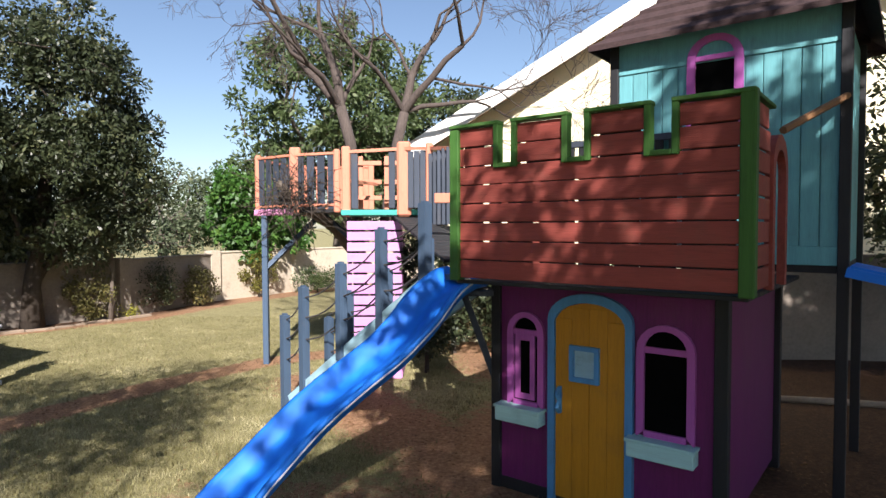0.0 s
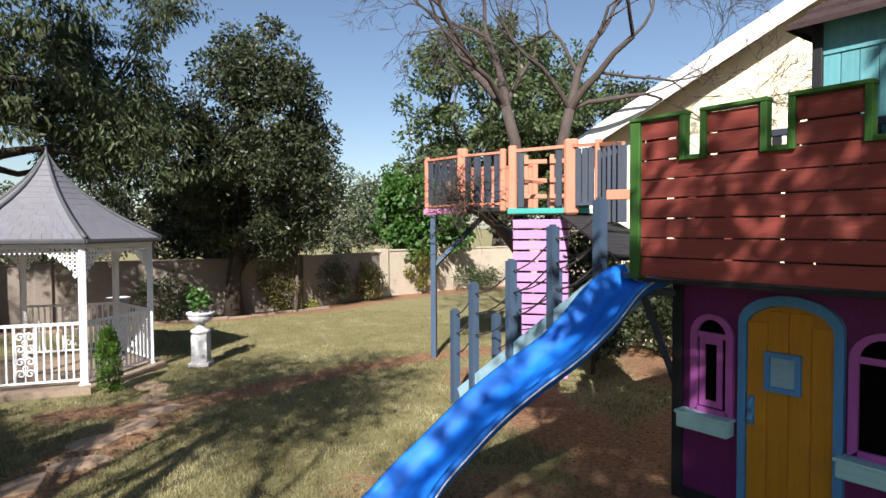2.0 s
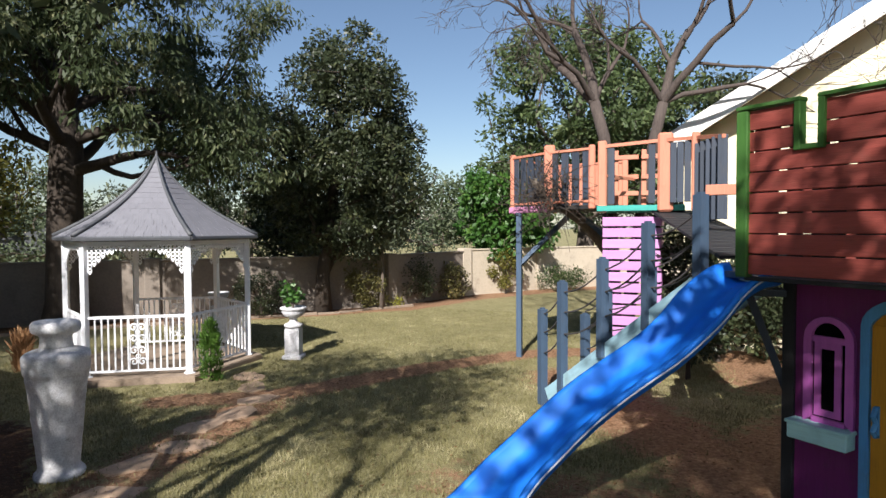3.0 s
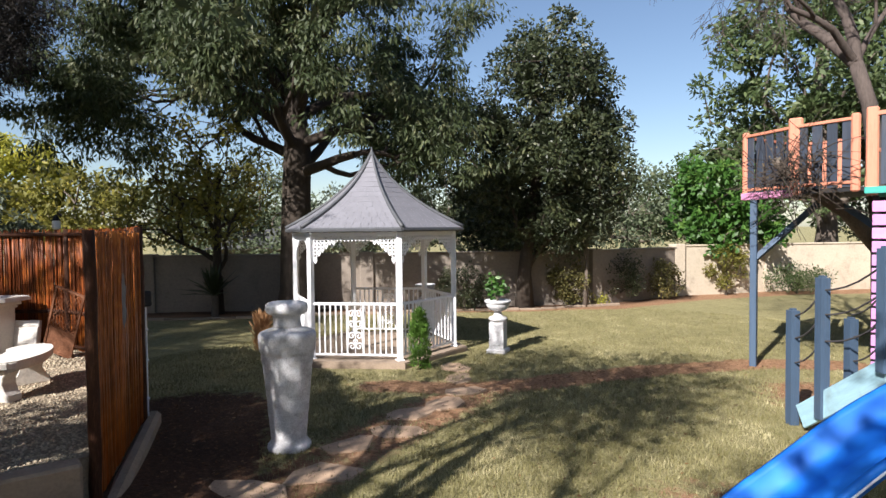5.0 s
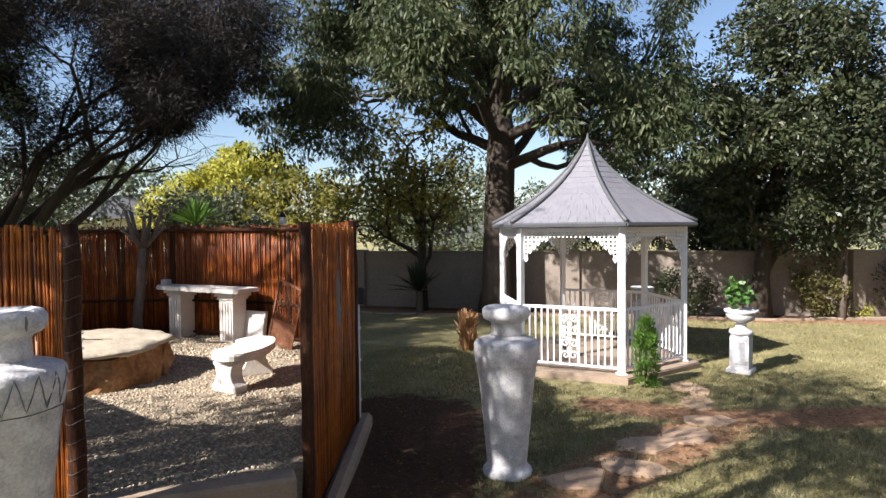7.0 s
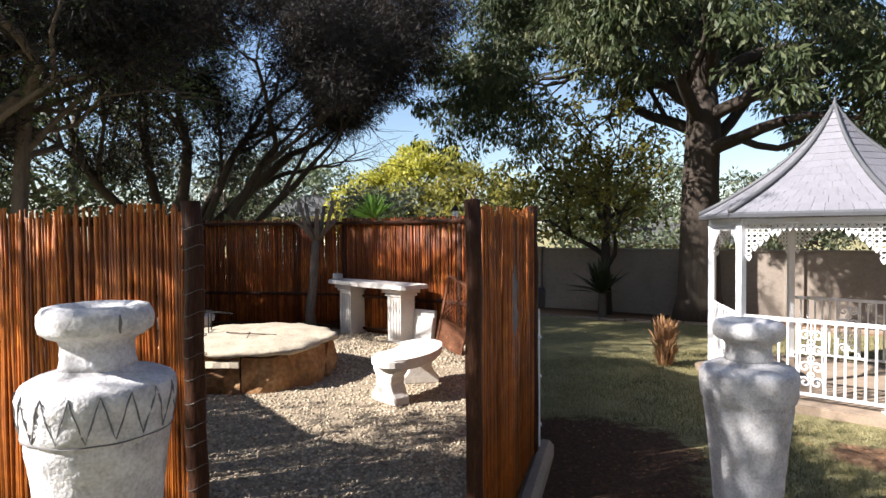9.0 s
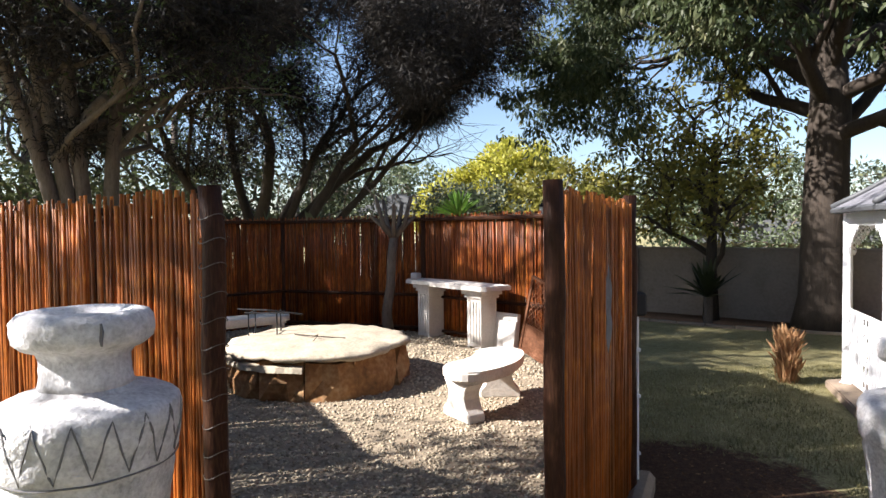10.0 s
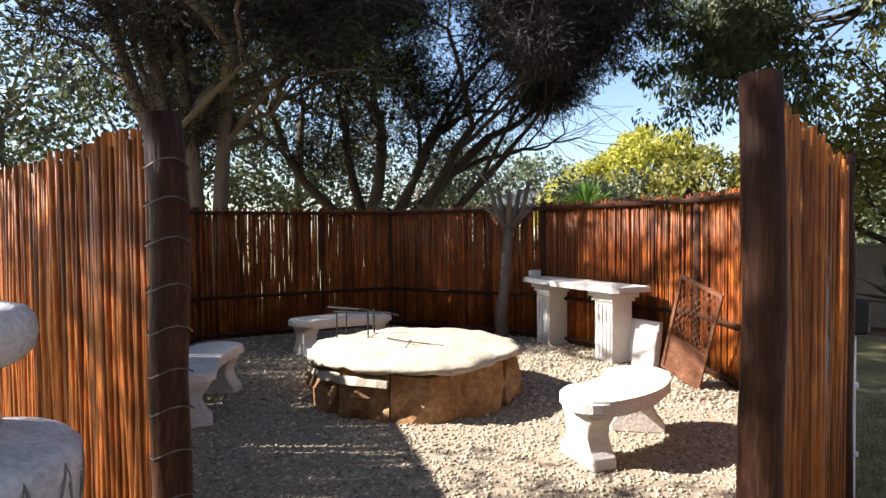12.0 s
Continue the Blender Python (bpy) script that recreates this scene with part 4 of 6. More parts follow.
    part("bridge_rail", box(0, 0.5, -0.03, 0.03, 0, 0.11, 0.006), M_ORANGE, th, m=pose(1.3, -1.9, 2.09, 0, 0, -10))
    return th


make_tower()


# ---- gazebo ----
GX, GY, GR, GPHI = -8.137, 7.178, 1.361, 0.5839
GB, GE, GA = -0.31, 1.6, 2.93


def spiral(cx, cz, r0, turns, start, sense, n=14):
    return [(cx + r0 * (1 - 0.8 * k / n) * math.cos(start + sense * 2 * math.pi * turns * k / n), 0, cz + r0 * (1 - 0.8 * k / n) * math.sin(start + sense * 2 * math.pi * turns * k / n)) for k in range(n + 1)]


def make_gazebo():
    th = thing("gazebo", pose(GX, GY, 0), "white hexagonal metal gazebo with grey bell-shaped roof", "gazebo")
    cs = [(GR * math.cos(GPHI + k * math.pi / 3), GR * math.sin(GPHI + k * math.pi / 3)) for k in range(6)]
    hexa = [(1.32 * x, 1.32 * y) for x, y in cs]
    part("slab", slab([(1.16 * x, 1.16 * y) for x, y in cs], LAWN - 0.1, GB, 0.015), M_PLINTH, th, "worn brown paved slab")
    for x, y in cs:
        p = part("post", box(-0.04, 0.04, -0.04, 0.04, GB, GE + 0.02, 0.006), M_WHITE, th, m=pose(x, y, 0, 0, 0, math.degrees(math.atan2(y, x))))
        part("foot_plate", box(-0.06, 0.06, -0.06, 0.06, GB, GB + 0.015, 0.003), M_WHITE, p)
    side = GR
    rng = random.Random(2)
    for k in range(6):
        (ax, ay), (bx, by) = cs[k], cs[(k + 1) % 6]
        turn = math.degrees(math.atan2(by - ay, bx - ax))
        m = pose(ax, ay, 0, 0, 0, turn)
        part("beam", box(0.04, side - 0.04, -0.025, 0.025, GE - 0.05, GE + 0.02, 0.005), M_WHITE, th, m=m)
        # cut-work valance and brackets
        v = bmesh.new()
        n = 22
        for i in range(n):
            u = 0.05 + (side - 0.1) * (i + 0.5) / n
            e = min(u, side - u)
            drop = 0.065 + 0.4 * max(0.0, 1 - e / 0.44) ** 1.5
            rows = max(1, round(drop / 0.055))
            for j in range(rows):
                z = GE - 0.075 - j * 0.055
                pts = [(u + 0.026 * math.cos(a), 0, z + 0.026 * math.sin(a)) for a in [2 * math.pi * q / 7 for q in range(8)]]
                tube(pts, 0.0085, 4, v, cap=False)
            zz = GE - 0.075 - rows * 0.055 + 0.02
            slab([(u - 0.03, zz + 0.02), (u, zz - 0.025), (u + 0.03, zz + 0.02), (u, zz + 0.035)], -0.006, 0.006, 0, "xz", v)
        part("valance", v, M_WHITE, th, "lacy white cast filigree valance", m=m)
        if k == 2:
            continue
        for z in (GB + 0.06, GB + 0.82):
            part("rail", box(0.04, side - 0.04, -0.018, 0.018, z, z + 0.03 if z < 0 else z + 0.04, 0.004), M_WHITE, th, m=m)
        xs = [0.04 + (side - 0.08) * (i + 1) / 15 for i in range(14)]
        for i, x in enumerate(xs):
            if i in (6, 7):
                continue
            part("baluster", box(x - 0.01, x + 0.01, -0.01, 0.01, GB + 0.09, GB + 0.82, 0.0), M_WHITE, th, m=m)
        f = bmesh.new()
        c = side / 2
        for s in (-1, 1):
            for z0, st, sn in ((0.2, 0.0, 1), (0.36, math.pi, -1), (0.53, 0.0, 1), (0.69, math.pi, -1)):
                pts = spiral(c + s * 0.055, GB + z0, 0.06, 1.25, st if s > 0 else math.pi - st, sn * s)
                tube(pts, 0.012, 5, f)
            tube([(c + s * 0.115, 0, GB + 0.09), (c + s * 0.1, 0, GB + 0.45), (c + s * 0.115, 0, GB + 0.82)], 0.008, 5, f)
        tube([(c, 0, GB + 0.09), (c, 0, GB + 0.82)], 0.008, 5, f)
        for z0 in (0.28, 0.45, 0.62):
            tube([(c + 0.03 * math.cos(a), 0, GB + z0 + 0.03 * math.sin(a)) for a in [2 * math.pi * q / 8 for q in range(9)]], 0.008, 4, f, cap=False)
        part("filigree_panel", f, M_WHITE, th, "scrolled cast-iron filigree panel", m=m)
    # bell roof: stepped slate courses, face by face
    n = 15
    R0 = GR * 1.11

    def radius(t):
        return R0 * ((1 - t) * 0.44 + 0.56 * (1 - t) ** 2.3) if t < 1 else 0.0

    H = GA - GE - 0.06
    for k in range(6):
        a0, a1 = GPHI + k * math.pi / 3, GPHI + (k + 1) * math.pi / 3
        face = bmesh.new()
        near = k in (3, 4, 5)
        for i in range(n):
            t0, t1 = i / n, (i + 1) / n
            r0, r1 = radius(t0) + 0.02, max(radius(t1) + 0.002, 0.015)
            z0, z1 = GE + 0.06 + H * t0, GE + 0.06 + H * t1
            cols = max(1, round(2 * r0 / 0.26))
            for j in range(cols):
                u0, u1 = j / cols + 0.001, (j + 1) / cols - 0.001
                lift = rng.uniform(0, 0.004)

                def at(r, z, u):
                    return (r * ((1 - u) * math.cos(a0) + u * math.cos(a1)), r * ((1 - u) * math.sin(a0) + u * math.sin(a1)), z)
                q = [face.verts.new(at(r0 + lift, z0, u0)), face.verts.new(at(r0 + lift, z0, u1)), face.verts.new(at(r1, z1 + 0.012, u1)), face.verts.new(at(r1, z1 + 0.012, u0))]
                w = [face.verts.new(at(r0 + lift - 0.02, z0 - 0.02, u0)), face.verts.new(at(r0 + lift - 0.02, z0 - 0.02, u1))]
                face.faces.new(q)
                face.faces.new((w[0], w[1], q[1], q[0]))
                if near:
                    part("slate", face, M_SLATE, th)
                    face = bmesh.new()
        if near:
            face.free()
        else:
            part("roof_face", face, M_SLATE, th, "grey slate roof face in courses", kind="stuff")
        part("ridge", tube([(radius(t) * math.cos(a0) * 1.01, radius(t) * math.sin(a0) * 1.01, GE + 0.085 + H * t) for t in [q / 12 for q in range(13)]], [0.032 - 0.014 * q / 12 for q in range(13)], 6), M_RIDGE, th, smooth=True)
        p, q = Vector((R0 * math.cos(a0), R0 * math.sin(a0), GE + 0.04)), Vector((R0 * math.cos(a1), R0 * math.sin(a1), GE + 0.04))
        part("gutter", tube([p, q], 0.035, 6), M_RIDGE, th)
    under = bmesh.new()
    vs = [under.verts.new((R0 * 0.99 * math.cos(GPHI + k * math.pi / 3), R0 * 0.99 * math.sin(GPHI + k * math.pi / 3), GE + 0.03)) for k in range(6)]
    tip = under.verts.new((0, 0, GA - 0.5))
    for k in range(6):
        under.faces.new((vs[(k + 1) % 6], vs[k], tip))
    part("roof_lining", under, M_WHITE, th)
    part("finial", lathe([(0.05, GA - 0.06), (0.035, GA - 0.01), (0.02, GA + 0.03), (0.006, GA + 0.1)], 10), M_RIDGE, th, smooth=True)
    return th


make_gazebo()


# ---- urns and plinths ----
def urn_profile():
    return [(0.16, 0.0), (0.195, 0.008), (0.203, 0.03), (0.195, 0.055), (0.172, 0.075), (0.162, 0.1), (0.166, 0.16), (0.18, 0.32), (0.2, 0.55), (0.222, 0.76), (0.238, 0.86), (0.244, 0.9), (0.249, 0.912), (0.256, 0.96), (0.262, 1.02), (0.264, 1.06), (0.259, 1.085), (0.246, 1.1), (0.22, 1.112), (0.17, 1.126), (0.135, 1.136), (0.13, 1.145), (0.126, 1.165), (0.122, 1.2), (0.121, 1.235), (0.132, 1.255), (0.165, 1.268), (0.186, 1.285), (0.193, 1.315), (0.19, 1.345), (0.175, 1.366), (0.14, 1.374), (0.12, 1.366), (0.09, 1.352), (0.01, 1.35)]


def refine(profile, n=4):
    """The same turned profile in finer steps."""
    out = []
    for (r0, z0), (r1, z1) in zip(profile, profile[1:]):
        k = max(1, min(n * 2, round(math.hypot(r1 - r0, z1 - z0) / 0.018)))
        out += [(r0 + (r1 - r0) * i / k, z0 + (z1 - z0) * i / k) for i in range(k)]
    return out + [profile[-1]]


def make_urn(m, label, seed, carved=True):
    th = thing("urn", m, label, "urn", "tall garden urns")
    noise.seed_set(seed)
    prof = refine(urn_profile())
    cut = next(i for i, p in enumerate(prof) if p[1] > 1.14)
    b, rim = lathe(prof[:cut + 1], 96), lathe(prof[cut:], 96)
    for v in b.verts[:] + rim.verts[:]:
        r = math.hypot(v.co.x, v.co.y)
        if r < 0.02:
            continue
        a = math.atan2(v.co.y, v.co.x)
        d = 0.004 * noise.noise(v.co * 4) + 0.003 * noise.noise(v.co * 14) + 0.0035 * noise.noise(v.co * 42)
        if 0.93 < v.co.z < 1.09:
            # incised zigzag on the shoulder
            n = 17
            u = (a / (2 * math.pi) * n + 0.25 * noise.noise((a * 2, 3, 0))) % 1.0
            tri = abs(u - 0.5) * 2
            h = (v.co.z - 0.93) / 0.16
            w = abs(tri - h + 0.22 * noise.noise((a * 5, v.co.z * 6, 1)))
            d -= (0.011 if carved else 0.0015) * max(0.0, 1 - w / 0.14)
        if 0.895 < v.co.z < 0.92:
            d -= 0.006
        v.co.x *= 1 + d / r
        v.co.y *= 1 + d / r
        v.co.z += 0.006 * noise.noise(v.co * 6 + Vector((5, 0, 0)))
    part("vessel", b, M_CONC, th, smooth=True)
    part("neck_and_lip", rim, M_CONC, th, smooth=True)
    if carved:
        pts = []
        for i in range(17 * 12 + 1):
            u = i / 12
            a = 2 * math.pi * u / 17
            zz = 0.93 + 0.155 * abs((u % 1.0) * 2 - 1)
            a += 0.03 * noise.noise((a * 9, zz * 9, 0))
            rr = 0.25 + 0.0125 * smooth01(0.91, 1.04, zz) - 0.004 * smooth01(1.06, 1.09, zz) + 0.004 * noise.noise((math.cos(a), math.sin(a), zz * 4))
            pts.append((rr * math.cos(a), rr * math.sin(a), zz))
        part("carved_band", tube(pts, [0.003 + 0.0008 * math.sin(i * 1.7) for i in range(len(pts))], 5), M_CARVE, th, "dark incised zigzag band")
        ring = [((0.2485 + 0.002 * noise.noise((math.cos(a) * 3, math.sin(a) * 3, 2))) * math.cos(a), (0.2485 + 0.002 * noise.noise((math.cos(a) * 3, math.sin(a) * 3, 2))) * math.sin(a), 0.918 + 0.008 * noise.noise((math.cos(a) * 2, math.sin(a) * 2, 5))) for a in [2 * math.pi * k / 72 for k in range(73)]]
        part("lip_crack", tube([(0.196 * math.cos(a), 0.196 * math.sin(a), z) for a, z in ((-1.13, 1.35), (-1.12, 1.325), (-1.135, 1.3), (-1.125, 1.285))], [0.003, 0.006, 0.005, 0.003], 5), M_CARVE, th, "dark crack in the lip")
        part("carved_line", tube(ring, 0.003, 5, cap=False), M_CARVE, th, "dark incised line round the shoulder")
    noise.seed_set(1)
    return th


M_CARVE = material("carved_groove", (0.16, 0.155, 0.16), 0.9, vary=0.3)
make_urn(pose(-5.36, 3.52, LAWN + 0.0, 0, 0, 20), "tall weathered white concrete urn on the lawn edge", 4, False)
make_urn(pose(-5.04, 0.23, -0.195, 0, 0, 100) @ Matrix.Scale(1.04, 4), "tall weathered white concrete urn beside the reed fence", 9)


def make_planter(m, label, plant):
    th = thing("planter", m, label, "planter", "pedestal planters")
    part("base", box(-0.16, 0.16, -0.16, 0.16, 0, 0.07, 0.012), M_CONC, th)
    part("column", slab([(-0.12, -0.12), (0.12, -0.12), (0.12, 0.12), (-0.12, 0.12)], 0.07, 0.52, 0.012), M_CONC, th)
    part("panel", box(-0.07, 0.07, -0.128, 0.128, 0.13, 0.45, 0.006), M_CONC, th)
    part("capital", lathe([(0.13, 0.52), (0.155, 0.55), (0.15, 0.58), (0.08, 0.61), (0.06, 0.66), (0.075, 0.69)], 20), M_CONC, th, smooth=True)
    part("bowl", lathe([(0.08, 0.69), (0.15, 0.72), (0.195, 0.79), (0.185, 0.815), (0.215, 0.83), (0.22, 0.86), (0.2, 0.87), (0.16, 0.85)], 28, 0.01), M_CONC, th, smooth=True)
    if plant:
        rng = np.random.default_rng(8)
        b = bmesh.new()
        tips = []
        for k in range(9):
            a = rng.uniform(0, 6.28)
            r = rng.uniform(0.05, 0.15)
            tip = (r * math.cos(a), r * math.sin(a), 0.86 + rng.uniform(0.12, 0.36))
            tube([(0, 0, 0.84), (tip[0] * 0.5, tip[1] * 0.5, 0.95), tip], [0.008, 0.006, 0.004], 5, b)
            tips.append(tip)
        part("stems", b, M_BARK, th)
        v, f = leaves(rng, tips, [0.09] * len(tips), 16, 0.1, 1.5, 0.25)
        part("foliage", leaf_mesh("foliage", v, f, L_BRIGHT), None, th, "bright green leafy plant")
    return th


make_planter(pose(-6.37, 8.3, LAWN, 0, 0, 20), "white pedestal planter with leafy green plant on lawn", True)
make_planter(pose(-9.3, 9.75, LAWN, 0, 0, 20), "white pedestal planter behind the gazebo", False)


# ---- reed enclosure ----
BOMA = [(-5.4, 0.53), (-6.58, -1.03), (-8.0, -1.6), (-8.9, -2.3), (-11.0, -2.4), (-12.35, -0.26), (-11.35, 1.8), (-9.78, 3.1), (-8.3, 3.3), (-6.93, 2.85), (-5.25, 1.82)]
BZ, TOP = 0.06, 1.67


def reed(rng, h):
    """One bowed reed with its nodes."""
    r = rng.uniform(0.0075, 0.0125)
    bx, by = rng.uniform(-0.009, 0.009), rng.uniform(-0.006, 0.006)
    return [(0, 0, 0), (bx, by, h * 0.33), (-bx, by, h * 0.67), (rng.uniform(-0.008, 0.008), 0, h)], [r * 1.05, r, r * 0.95, r * 0.8]


REED_KINDS = []


def reed_kinds():
    rng = random.Random(11)
    for k in range(10):
        p, r = reed(rng, 1.0)
        REED_KINDS.append(mesh_of(tube(p, r, 6), "reed", M_REED, True))


reed_kinds()


def make_panel(a, b, z0, z1, single, seed, gap=None):
    rng = random.Random(seed)
    ln = math.dist(a, b)
    turn = math.degrees(math.atan2(b[1] - a[1], b[0] - a[0]))
    th = thing("reed_fence", pose(a[0], a[1], 0, 0, 0, turn), "russet varnished reed fence panel on dark poles", "fence", "reed fence panels")
    x, joined = 0.02, bmesh.new()
    while x < ln - 0.01:
        h = z1 - z0 + rng.uniform(-0.035, 0.03)
        y = rng.uniform(-0.009, 0.009)
        if single:
            m = pose(x, y, z0, rng.uniform(-0.4, 0.4), rng.uniform(-0.5, 0.5), rng.uniform(0, 360)) @ Matrix.Diagonal((1, 1, h, 1))
            if gap and gap[0] < x < gap[1]:
                part("reed", rng.choice(REED_KINDS), None, th, m=pose(x, y, z0) @ Matrix.Diagonal((1, 1, gap[2] - z0 + rng.uniform(-0.04, 0.04), 1)))
                t = gap[3] + rng.uniform(-0.05, 0.05)
                part("reed", rng.choice(REED_KINDS), None, th, m=pose(x, y, t) @ Matrix.Diagonal((1, 1, z0 + h - t, 1)))
            else:
                part("reed", rng.choice(REED_KINDS), None, th, m=m)
            x += rng.uniform(0.0135, 0.0175) if rng.random() < 0.96 else 0.023
        else:
            p, r = reed(rng, h)
            q = rng.uniform(-0.02, 0.02)
            tube([(x + u + q * w / h, y + v, z0 + w) for u, v, w in p], r, 5, joined)
            x += rng.uniform(0.0115, 0.0155) if rng.random() < 0.98 else 0.022
    if not single:
        x = 0.01
        while x < ln - 0.01:
            p, r = reed(rng, z1 - z0 + rng.uniform(-0.05, 0.02))
            q = rng.uniform(-0.02, 0.02)
            tube([(x + u + q * w / 1.6, 0.024 + v, z0 + w) for u, v, w in p], r, 4, joined)
            x += rng.uniform(0.012, 0.016) if rng.random() < 0.995 else 0.02
        part("reeds", joined, M_REEDS, th, smooth=True, kind="stuff")
    for z in (z0 + 0.12, z0 + 0.58, z1 - 0.05):
        e = 0.16 if single else 0.0
        part("batten", tube([(e, -0.035, z), (ln - e, -0.035, z)], 0.022, 6), M_POLE, th)
        if not single:
            part("wire", tube([(0.0, -0.016, z + 0.03), (ln, -0.016, z + 0.03)], 0.002, 4), M_WIRE, th)
    return th


def make_pole(x, y, z0, z1, r, label, seed, wires=True):
    rng = random.Random(seed)
    th = thing("fence_post", pose(x, y, 0), label, "post", "fence poles")
    n = 9
    part("pole", tube([(rng.uniform(-0.006, 0.006), rng.uniform(-0.006, 0.006), z0 + (z1 - z0) * k / n) for k in range(n + 1)], [r * (1.06 - 0.12 * k / n) for k in range(n + 1)], 16), M_POLE, th, smooth=True)
    if wires:
        for k in range(17):
            w = bmesh.new()
            z = z0 + 0.3 + k * 0.1 + rng.uniform(-0.02, 0.02)
            if z > z1 - 0.1:
                w.free()
                break
            tube([((r + 0.004) * math.cos(a), (r + 0.004) * math.sin(a), z + 0.012 * math.sin(a * 2)) for a in [2 * math.pi * q / 14 for q in range(15)]], 0.0022, 4, w, cap=False)
            part("wire_tie", w, M_WIRE, th)
    return th


make_pole(-5.4, 0.53, -0.25, 1.65, 0.046, "dark creosoted gate pole bound with wire", 1)
make_pole(-5.25, 1.82, -0.4, 1.655, 0.041, "dark weathered gate pole at the enclosure entrance", 2, False)
for k, (x, y) in enumerate(BOMA[1:-1]):
    make_pole(x, y, -0.4, TOP + 0.02, 0.045, "dark creosoted fence pole behind reeds", 10 + k, False)
for k, (a, b) in enumerate(zip(BOMA, BOMA[1:])):
    front = k in (0, len(BOMA) - 2)
    make_panel(a, b, -0.28 if k == len(BOMA) - 2 else (-0.1 if k == 0 else BZ - 0.06), TOP - (0.0 if not front else 0.05), front, 20 + k, (0.74, 0.96, 0.84, 1.22) if k == len(BOMA) - 2 else None)

# grey weathered board showing in the torn gap
solo("patch_board", slab([(-0.07, -0.17), (0.02, -0.24), (0.09, -0.16), (0.06, -0.05), (0.12, 0.05), (0.08, 0.16), (0.02, 0.25), (-0.04, 0.2), (-0.1, 0.1), (-0.06, -0.03), (-0.11, -0.1)], -0.012, 0.004, 0, "xz"), M_PATCH, pose(-6.93, 2.85, 1.03, 0, 0, -31.5) @ pose(0.85, 0.006, 0), "grey weathered patch in torn reed fence", "board")

cd_ = thing("conduit", pose(-6.99, 2.93, 0), "thin grey cable conduit clipped to the fence end", "conduit")
part("pipe", tube([(0, 0, -0.35), (0, 0, 0.86)], 0.011, 8), M_WHITE, cd_)
for z in (-0.1, 0.3, 0.62):
    part("clip", box(-0.02, 0.02, -0.016, 0.016, z, z + 0.025, 0.003), M_WHITE, cd_)
part("junction_box", box(-0.07, 0.05, -0.05, 0.05, 0.87, 1.03, 0.015), M_BLACK, cd_, "black plastic junction box")


def make_floor():
    inside = BOMA
    b = bmesh.new()
    c = Vector((sum(p[0] for p in inside) / len(inside), sum(p[1] for p in inside) / len(inside), BZ))
    ob = slab([(x * 0.998 + c.x * 0.002, y * 0.998 + c.y * 0.002) for x, y in inside], LAWN - 0.2, BZ)
    tagged(new("floor", mesh_of(ob, "floor", M_GRAVEL)), "pale brown gravel floor of the enclosure", "floor", kind="structure")
    # pebbles
    rng = np.random.default_rng(5)
    base = bmesh.new()
    bmesh.ops.create_icosphere(base, subdivisions=1, radius=1)
    bv = np.array([v.co[:] for v in base.verts])
    bf = np.array([[v.index for v in f.verts] for f in base.faces])
    base.free()
    V, F = [], []
    poly = [Vector((*p, 0)) for p in inside]

    def within(x, y):
        s = False
        for p, q in zip(poly, poly[1:] + poly[:1]):
            if (p.y > y) != (q.y > y) and x < (q.x - p.x) * (y - p.y) / (q.y - p.y) + p.x:
                s = not s
        return s
    k = 0
    while k < 26000:
        t = rng.random()
        x, y = rng.uniform(-12.2, -5.3), rng.uniform(-2.3, 3.2)
        if rng.random() > min(1, (1.6 / (abs(x + 4.6) + 0.3)) ** 1.2 + 0.12) or not within(x, y):
            continue
        s = rng.uniform(0.006, 0.0145) * (1, 1, 0.75)[k % 3] * (1.0 + 0.35 * (x < -8.5))
        a = rng.uniform(0, 6.28)
        sc = np.array((rng.uniform(0.8, 1.4), rng.uniform(0.7, 1.1), rng.uniform(0.5, 0.9))) * s
        p = (bv + rng.normal(scale=0.12, size=bv.shape)) * sc
        p = np.stack((p[:, 0] * math.cos(a) - p[:, 1] * math.sin(a), p[:, 0] * math.sin(a) + p[:, 1] * math.cos(a), p[:, 2]), 1)
        V.append(p + (x, y, BZ + s * 0.3))
        F.append(bf + k * len(bv))
        k += 1
    tagged(new("gravel", leaf_mesh("gravel", np.concatenate(V), np.concatenate(F), M_PEBBLE)), "loose pale brown gravel pebbles", "gravel", kind="stuff")
    kerb = thing("threshold", pose(-5.36, 0.6, 0, 0, 0, math.degrees(math.atan2(1.1, 0.22))), "worn concrete threshold of the enclosure", "kerb", kind="structure")
    part("kerb_stone", box(0.0, 1.12, -0.05, 0.13, LAWN, BZ + 0.012, 0.02), M_PLINTH, kerb)
    foot = thing("fence_footing", pose(-6.93, 2.85, 0, 0, 0, -30.8), "rough concrete footing under the reed fence", "footing")
    fb = box(-0.3, 2.0, 0.0, 0.14, LAWN - 0.1, -0.27, 0.04)
    part("concrete", fb, M_PLINTH, foot)


make_floor()


